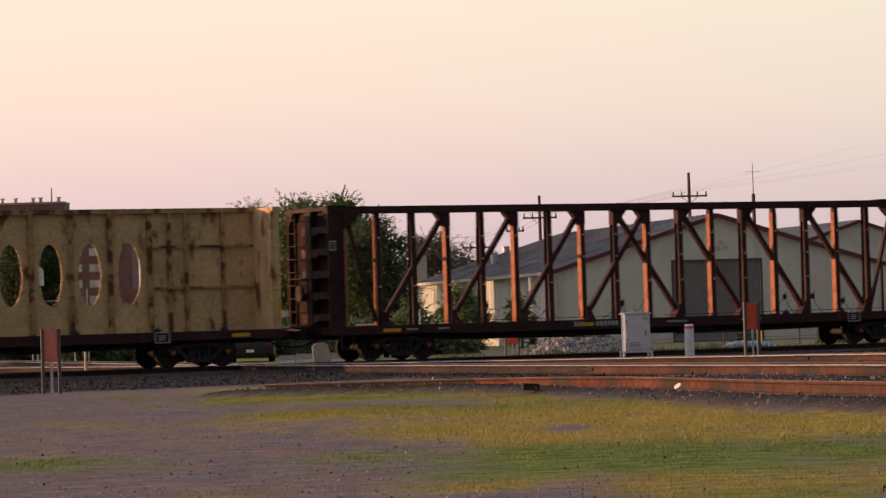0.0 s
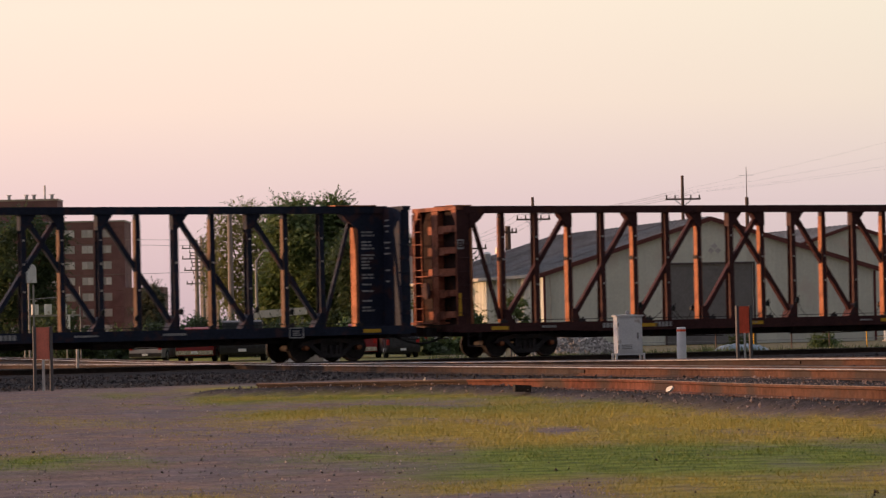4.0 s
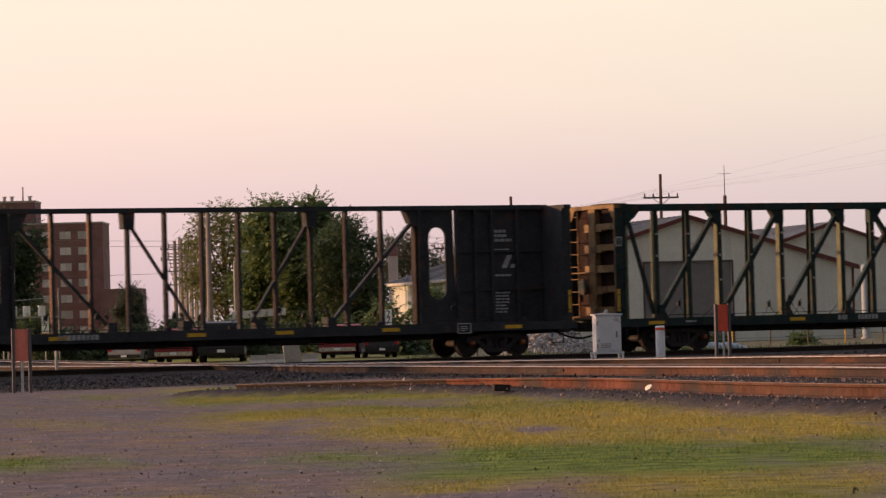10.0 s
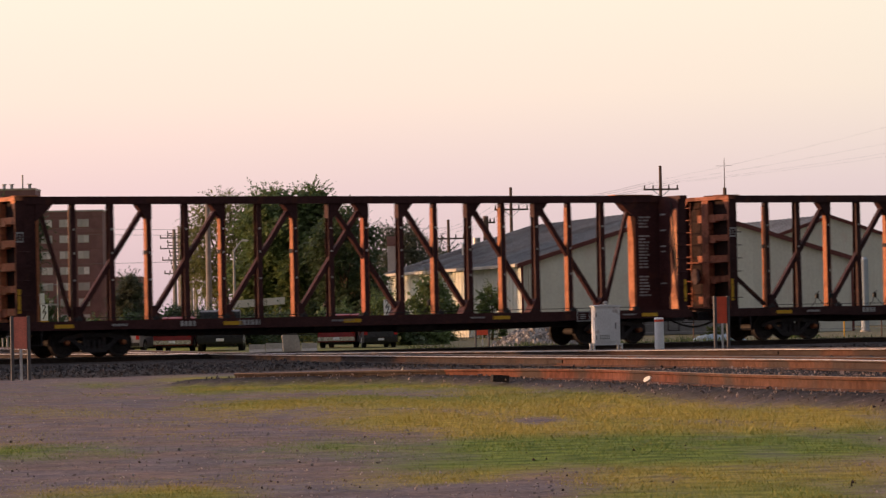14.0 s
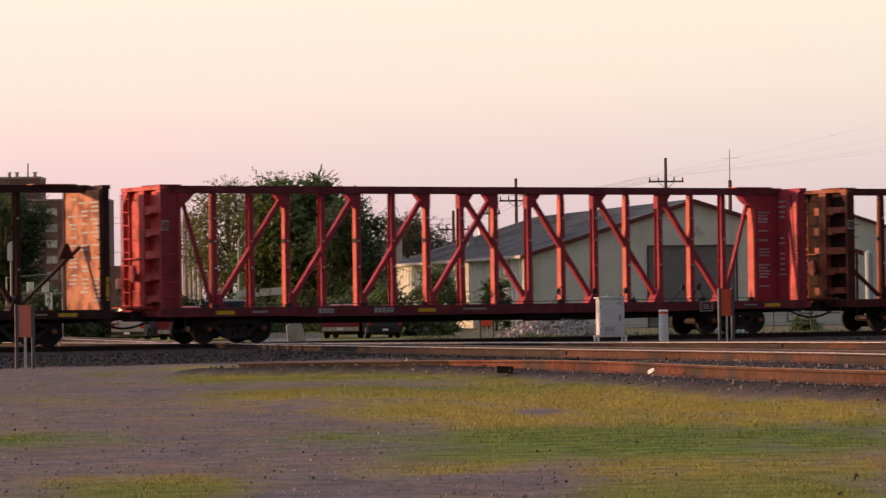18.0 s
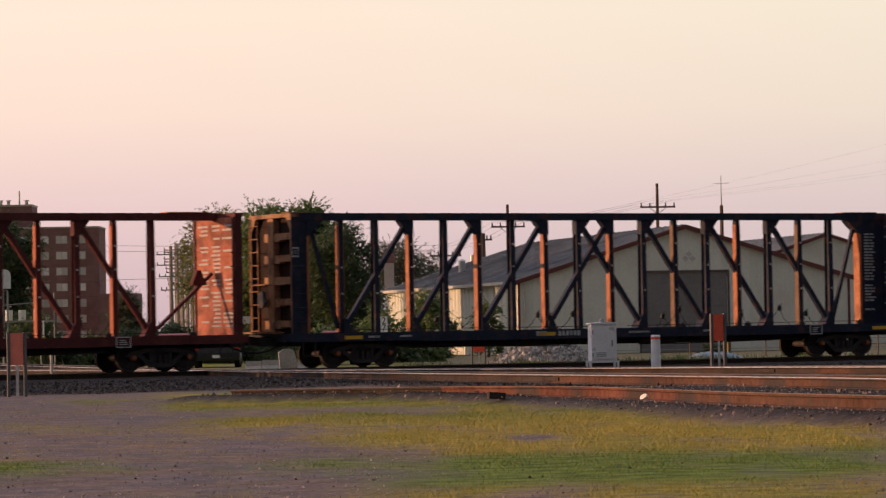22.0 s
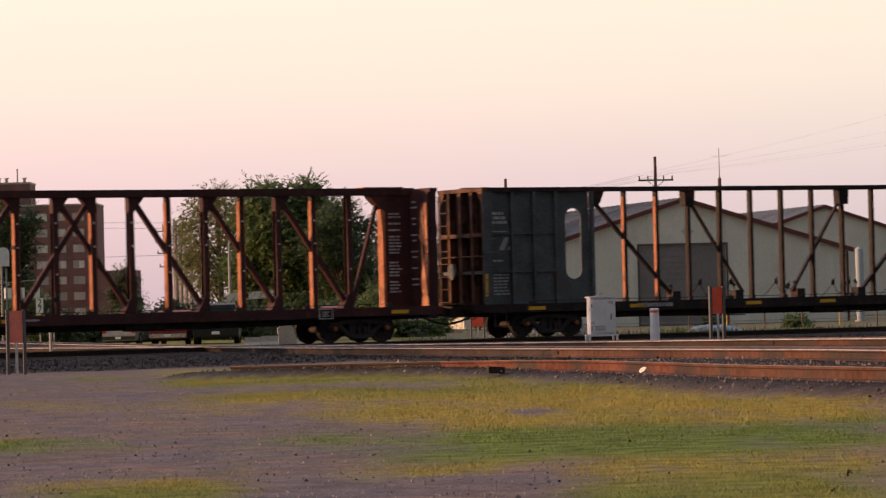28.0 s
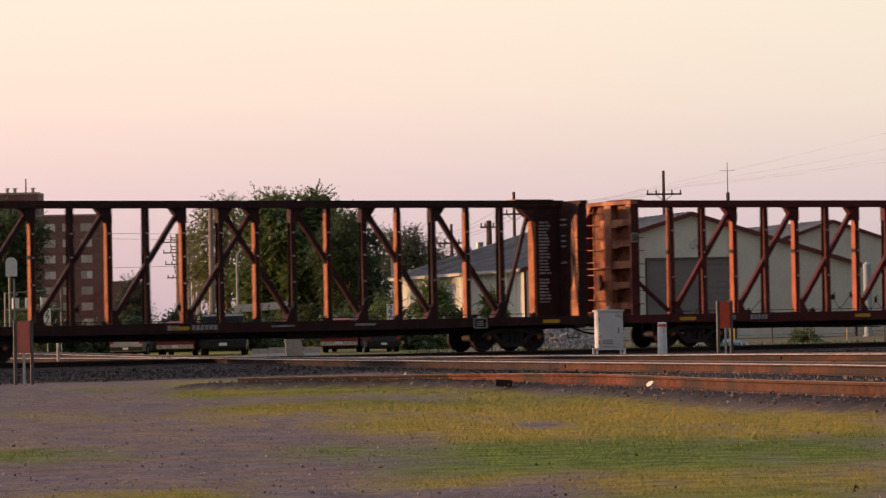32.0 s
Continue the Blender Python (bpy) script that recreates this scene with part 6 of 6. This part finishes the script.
def vehicle(x, y, turn, body, label, kind="pickup", size=1.0, lower=None):
    """A parked pickup or estate car with arches, glass, lamps and wheels; it faces its own +x."""
    t = tagged(new("pickup_truck" if kind == "pickup" else "parked_car"), label, "pickup truck" if kind == "pickup" else "car", "parked vehicles")
    t.matrix_basis = pose(x, y, -0.33, 0, 0, turn) @ Matrix.Scale(size, 4)
    glass = material("dark_vehicle_glass", (0.03, 0.035, 0.04), 0.3, spec=0.2)
    tyre = material("black_tyre", (0.014, 0.014, 0.014), 0.85)
    chrome = material("bright_bumper", (0.6, 0.58, 0.56), 0.25, 0.7)
    def arch(c):
        return [(c + 0.43 * math.cos(math.pi * i / 8), 0.30 + 0.47 * math.sin(math.pi * i / 8)) for i in range(9)]
    under = [(2.55, 0.30)] + arch(1.62) + arch(-1.55) + [(-2.6, 0.30)]
    back = [(-2.62, 0.62), (-2.6, 1.06), (-0.62, 1.08)] if kind == "pickup" else [(-2.62, 0.62), (-2.58, 1.1), (-2.4, 1.12)]
    b = part("body", prism(B(), under + back + [(1.0, 1.10), (2.42, 0.98), (2.6, 0.72)], "y", -0.92, 0.92), body, t)
    r0 = -0.55 if kind == "pickup" else -2.3
    cab = part("cab", prism(B(), [(r0, 1.085), (r0 + 0.14, 1.60), (r0 + 0.35, 1.68), (0.15, 1.68), (0.42, 1.60), (0.98, 1.085)], "y", -0.8, 0.8), body, t)
    for sy in (-0.806, 0.801):
        part("side_window", prism(B(), [(r0 + 0.14, 1.14), (r0 + 0.24, 1.56), (-0.12, 1.60), (-0.12, 1.14)], "y", sy, sy + 0.005), glass, cab)
        part("side_window", prism(B(), [(-0.04, 1.14), (-0.04, 1.60), (0.3, 1.57), (0.8, 1.14)], "y", sy, sy + 0.005), glass, cab)
    part("windscreen", prism(B(), [(0.49, 1.555), (0.505, 1.565), (0.965, 1.125), (0.95, 1.115)], "y", -0.7, 0.7), glass, cab)
    part("rear_window", prism(B(), [(r0 + 0.02, 1.2), (r0 + 0.03, 1.2), (r0 + 0.11, 1.54), (r0 + 0.10, 1.54)], "y", -0.65, 0.65), glass, cab)
    if lower:
        part("side_band", box(box(B(), -1.08, 1.15, -0.93, -0.9205, 0.46, 0.72), -1.08, 1.15, 0.9205, 0.93, 0.46, 0.72), lower, b, "paler lower side")
    for wx in (-1.55, 1.62):
        for sy in (-0.93, 0.71):
            w = part("wheel", disc(B(), 0, 0, [(0, 0.1), (0, 0.34), (0.04, 0.37), (0.2, 0.37), (0.22, 0.34)], 18), tyre, t)
            w.matrix_basis = Matrix.Translation((wx, sy, 0.37))
            part("hub", disc(B(), 0, 0, [(-0.012, 0.03), (-0.01, 0.19), (0, 0.2)], 12) if sy < 0 else disc(B(), 0, 0, [(0.22, 0.2), (0.23, 0.19), (0.232, 0.03)], 12), chrome, w)
    for sy in (-0.68, 0.68):
        part("head_lamp", box(B(), 2.52, 2.605, sy - 0.17, sy + 0.17, 0.70, 0.86), material("lamp_lens", (0.75, 0.73, 0.7), 0.2), t)
        part("tail_lamp", box(B(), -2.64, -2.58, sy * 1.2 - 0.09, sy * 1.2 + 0.09, 0.72, 1.02), material("tail_lamp_red", (0.5, 0.02, 0.02), 0.3), t)
        part("mirror", box(B(), 0.62, 0.72, sy * 1.3 - 0.1, sy * 1.3 + 0.1, 1.14, 1.3), black_paint, cab)
    part("underbody", box(box(B(), -2.5, 2.45, -0.55, 0.55, 0.2, 0.298), -2.58, 2.5, -0.86, 0.86, 0.305, 0.36), black_paint, t)
    part("grille", box(B(), 2.56, 2.612, -0.48, 0.48, 0.68, 0.88), black_paint, t)
    for x0 in (2.58, -2.76):
        part("bumper", box(B(), x0, x0 + 0.16, -0.9, 0.9, 0.36, 0.55), chrome if kind == "pickup" else black_paint, t)
    part("plate", box(B(), -2.775, -2.762, -0.16, 0.16, 0.41, 0.53), MATS["white_plastic"], t)
    return t


dark_car = material("dark_vehicle_paint", (0.035, 0.035, 0.04), 0.3)
red_car = material("red_vehicle_paint", (0.25, 0.024, 0.030), 0.35)
white_car = material("white_vehicle_paint", (0.50, 0.50, 0.50), 0.35)
silver_car = material("dull_silver_vehicle_paint", (0.42, 0.41, 0.42), 0.35, 0.3)
vehicle(-14.45, 172, 78, silver_car, "dull silver estate car parked at an angle behind the track", "car", 0.88)
vehicle(-12.45, 173, 86, red_car, "red pickup truck parked tail towards the track", lower=white_car)
vehicle(-10.3, 171, 92, dark_car, "tall dark estate car parked tail towards the track", "car", 1.17)
vehicle(-4.55, 175, 84, red_car, "dark red pickup truck parked tail towards the track")
vehicle(-2.95, 172, 98, dark_car, "small dark car parked beside the red pickup truck", "car", 0.88)
vehicle(-1.15, 187, 96, white_car, "white pickup truck half hidden by the bushes", size=0.92)

# pale awning roof among the trees
shelter = tagged(new("open_shelter"), "long low open shelter with a pale flat roof", "shelter")
shelter.matrix_basis = Matrix.Translation((-10.3, 207, -0.34))
part("roof", prism(B(), [(-1.55, 2.15), (1.5, 2.35), (1.5, 2.75), (-1.45, 2.6)], "y", -1.2, 1.2), material("chalky_white_roof", (0.75, 0.70, 0.64), 0.7, 0, 0.15, 2), shelter)
for u in (-1.3, 0, 1.3):
    part("column", box(B(), u - 0.06, u + 0.06, -0.9, -0.78, 0, 2.2), grey_steel, shelter)

# fence along the shed
fence = tagged(new("wire_fence"), "low wire fence with thin grey posts along the shed", "fence")
fence.matrix_basis = Matrix.Translation((9.0, 176, -0.34))
for k in range(11):
    part("post", tube(B(), (k * 1.9, k * 0.25, 0), (k * 1.9, k * 0.25, 1.25), 0.035), wood_mat if k % 3 else yellow_mat, fence)
for z in (0.45, 0.85, 1.2):
    part("strand", tube(B(), (0, 0, z), (19, 2.5, z), 0.012, n=5), grey_steel, fence)

tarp = tagged(new("covered_heap"), "low heap under a crumpled pale blue tarpaulin", "tarpaulin")
tarp.matrix_basis = Matrix.Translation((13.2, 166, -0.33))
tv, tf = [], []
for j in range(12):
    for i in range(22):
        u, v = i / 21 * 2 - 1, j / 11 * 2 - 1
        h = max(0.0, (1 - u * u) ** 0.6 * (1 - v * v) ** 0.6) * 0.34 * (1 + 0.5 * noise.noise((u * 4, v * 3, 1))) + (0.05 * noise.noise((u * 11, v * 8, 2)) if abs(u) < 0.9 and abs(v) < 0.9 else 0)
        tv.append((u * 1.35, v * 0.7, max(0, h)))
for j in range(11):
    for i in range(21):
        tf.append((j * 22 + i, j * 22 + i + 1, (j + 1) * 22 + i + 1, (j + 1) * 22 + i))
tm = bpy.data.meshes.new("sheet")
tm.from_pydata(tv, [], tf)
tm.materials.append(material("pale_blue_tarpaulin", (0.20, 0.28, 0.36), 0.6, 0, 0.3, 3))
smooth(part("sheet", tm, None, tarp))

hut = tagged(new("storage_tank"), "tall narrow pale blue tank beside the shed corner", "tank")
hut.matrix_basis = Matrix.Translation((25.75, 213, -0.34))
pale_blue = material("pale_blue_tank_paint", (0.40, 0.47, 0.54), 0.7, 0, 0.1, 2, spec=0.1)
part("shell", tube(B(), (0, 0, 0.1), (0, 0, 4.35), 0.24, n=20), pale_blue, hut)
part("dome", tube(B(), (0, 0, 4.35), (0, 0, 4.5), 0.24, 0.1, 20), pale_blue, hut)
part("foot", tube(B(), (0, 0, 0), (0, 0, 0.1), 0.34, n=20), conc_mat, hut)

# ---- small things on the near ground ----
bs = tagged(new("stone"), "pale flat stone catching the sun in the ballast", "stone")
bs.matrix_basis = pose(2.88, 48.6, 0.225, 60, -20, -38) @ Matrix.Scale(0.85, 4)
part("slab", prism(B(), [(-0.075, -0.01), (-0.05, -0.042), (0.02, -0.048), (0.07, -0.015), (0.06, 0.03), (-0.01, 0.045), (-0.06, 0.03)], "z", -0.018, 0.018), material("pale_stone", (0.90, 0.86, 0.78), 0.8, 0, 0.1, 8), bs)
s2 = tagged(stones("stone", [(0, 0, 0)], 0.14, conc_mat, None, 33), "grey stone lying between the tracks", "stone")
s2.matrix_basis = Matrix.Translation((-0.62, 64.5, 0.17))
chunk = tagged(new("timber_offcut"), "short dark timber offcut lying beside the rail", "timber")
chunk.matrix_basis = pose(1.0, 56.4, 0.14, 0, 4, 12)
part("block", box(B(), -0.13, 0.13, -0.09, 0.09, -0.06, 0.05), tie_mat, chunk)

rnd = random.Random(11)
spots, chips = [], []
for k in range(8000):
    y = 17.5 + 56 * rnd.random() ** 1.5
    x = (rnd.random() * 2 - 1) * y * 0.135
    c, z = ballast(x, y)
    g = grass_amount(x, y)
    if c < 0.3 and g < 0.5:
        chips.append((x, y, ground_z(x, y) + 0.005))
for k in range(26000):
    y = 30 + 80 * rnd.random()
    x = (rnd.random() * 2 - 1) * y * 0.135
    c, z = ballast(x, y)
    if c > 0.5 and LINES[0].near(x, y)[1] < -8.5:
        spots.append((x, y, ground_z(x, y) + 0.01))
near_rail = [q for q in spots if q[1] < 63]
spots = [q for q in spots if q[1] >= 63]
tagged(stones("ballast_chips", near_rail + [(x + rnd.gauss(0, 0.3), y + rnd.gauss(0, 0.3), z) for x, y, z in near_rail], 0.015, island_shade("rusty_chip", (0.155, 0.125, 0.122), 0.35, 2.2), None, 14), "fine rust-stained gravel around the loose rails", "gravel", kind="stuff")
tagged(stones("ballast_stones", spots, 0.028, island_shade("ballast_stone", (0.034, 0.031, 0.035), 0.4, 2.0), None, 12), "loose dark crushed ballast stones around the tracks", "ballast", kind="stuff")
tagged(stones("gravel_chips", chips, 0.008, island_shade("gravel_chip", (0.33, 0.28, 0.27), 0.55, 1.6), None, 13), "loose gravel chips and pebbles scattered on the lot", "gravel", kind="stuff")


clods, crumbs = [], random.Random(17)
for k in range(700):
    y = 18 + 50 * crumbs.random() ** 1.3
    x = (crumbs.random() * 2 - 1) * y * 0.135
    if ballast(x, y)[0] < 0.3 and noise.noise((x * 0.8, y * 0.35, 12.0)) > -0.05:
        clods.append((x, y, ground_z(x, y) + 0.006))
tagged(stones("clods", clods, 0.0085, island_shade("dark_clod", (0.055, 0.040, 0.038), 0.5, 1.7), None, 18), "dark clods and scraps lying about the gravel", "clods", kind="stuff")


def grass():
    rnd = random.Random(21)
    verts, faces, cols = [], [], []
    for k in range(360000):
        y = 17.5 + 48 * rnd.random() ** 1.35
        x = (rnd.random() * 2 - 1) * y * 0.135
        g = grass_amount(x, y)
        if ballast(x, y)[0] > 0.4 or rnd.random() > g * 1.1 - 0.02:
            continue
        z = ground_z(x, y) - 0.004
        yel = grass_yellow(x, y)
        h = rnd.uniform(0.010, 0.030) * (0.5 + 0.8 * g) * (0.8 + 0.5 * yel) * (0.65 if y < 30 else 1.0)
        tuft = noise.noise((x * 2.4, y * 0.9, 4.4))
        h *= 1.5 if tuft > 0.28 else 1.0 + max(-0.15, tuft * 0.6)
        a = rnd.uniform(0, 6.283)
        w = 0.0014 + y * 0.00005
        lx, ly = rnd.gauss(0, 0.8) * h, rnd.gauss(0, 0.8) * h
        ca, sa = math.cos(a) * w, math.sin(a) * w
        i = len(verts)
        verts += [(x - ca, y - sa, z), (x + ca, y + sa, z), (x + lx, y + ly, z + h)]
        faces.append((i, i + 1, i + 2))
        q = max(0.0, min(1.0, yel + rnd.gauss(0, 0.25)))
        cols += [q] * 3
    me = bpy.data.meshes.new("grass")
    me.from_pydata(verts, [], faces)
    at = me.attributes.new("dry", "FLOAT", "POINT")
    at.data.foreach_set("value", cols)
    m = bpy.data.materials.new("grass_blades")
    m.use_nodes = True
    n, l = m.node_tree.nodes, m.node_tree.links
    b = n["Principled BSDF"]
    b.inputs["Roughness"].default_value = 0.7
    at, rp, geo, hs, rg = n.new("ShaderNodeAttribute"), n.new("ShaderNodeValToRGB"), n.new("ShaderNodeNewGeometry"), n.new("ShaderNodeHueSaturation"), n.new("ShaderNodeMapRange")
    at.attribute_name = "dry"
    rp.color_ramp.elements[0].color, rp.color_ramp.elements[1].color = (0.125, 0.205, 0.034, 1), (0.46, 0.365, 0.075, 1)
    rg.inputs["To Min"].default_value, rg.inputs["To Max"].default_value = 0.9, 1.15
    l.new(at.outputs["Fac"], rp.inputs[0])
    l.new(rp.outputs[0], hs.inputs["Color"])
    l.new(geo.outputs["Random Per Island"], rg.inputs[0])
    l.new(rg.outputs[0], hs.inputs["Value"])
    l.new(hs.outputs[0], b.inputs["Base Color"])
    me.materials.append(m)
    return tagged(new("grass", me), "short yellow-green grass with dry blades on the lot", "grass", kind="stuff")



def weeds():
    """Rank weeds beyond the train's line."""
    rnd = random.Random(24)
    verts, faces = [], []
    for k in range(26000):
        s = rnd.uniform(-4, 34)
        off = rnd.uniform(9, 30)
        p = on_train_line(s, off)
        clump = noise.noise((p.x * 0.35, p.y * 0.2, 7.0))
        if p.x < -1.5 + clump * 2:
            continue
        if rnd.random() > 0.45 + clump:
            continue
        h = rnd.uniform(0.12, 0.42) * (0.8 + clump)
        z = ground_z(p.x, p.y) - 0.01
        a, w = rnd.uniform(0, 6.283), rnd.uniform(0.02, 0.05)
        lx, ly = rnd.gauss(0, 0.35) * h, rnd.gauss(0, 0.35) * h
        i = len(verts)
        verts += [(p.x - math.cos(a) * w, p.y - math.sin(a) * w, z), (p.x + math.cos(a) * w, p.y + math.sin(a) * w, z), (p.x + lx, p.y + ly, z + h)]
        faces.append((i, i + 1, i + 2))
    me = bpy.data.meshes.new("weeds")
    me.from_pydata(verts, [], faces)
    me.materials.append(leaf_material("dark"))
    return tagged(new("weeds", me), "rank dark green weeds beyond the train's line", "weeds", kind="stuff")


grass()
weeds()

motions()
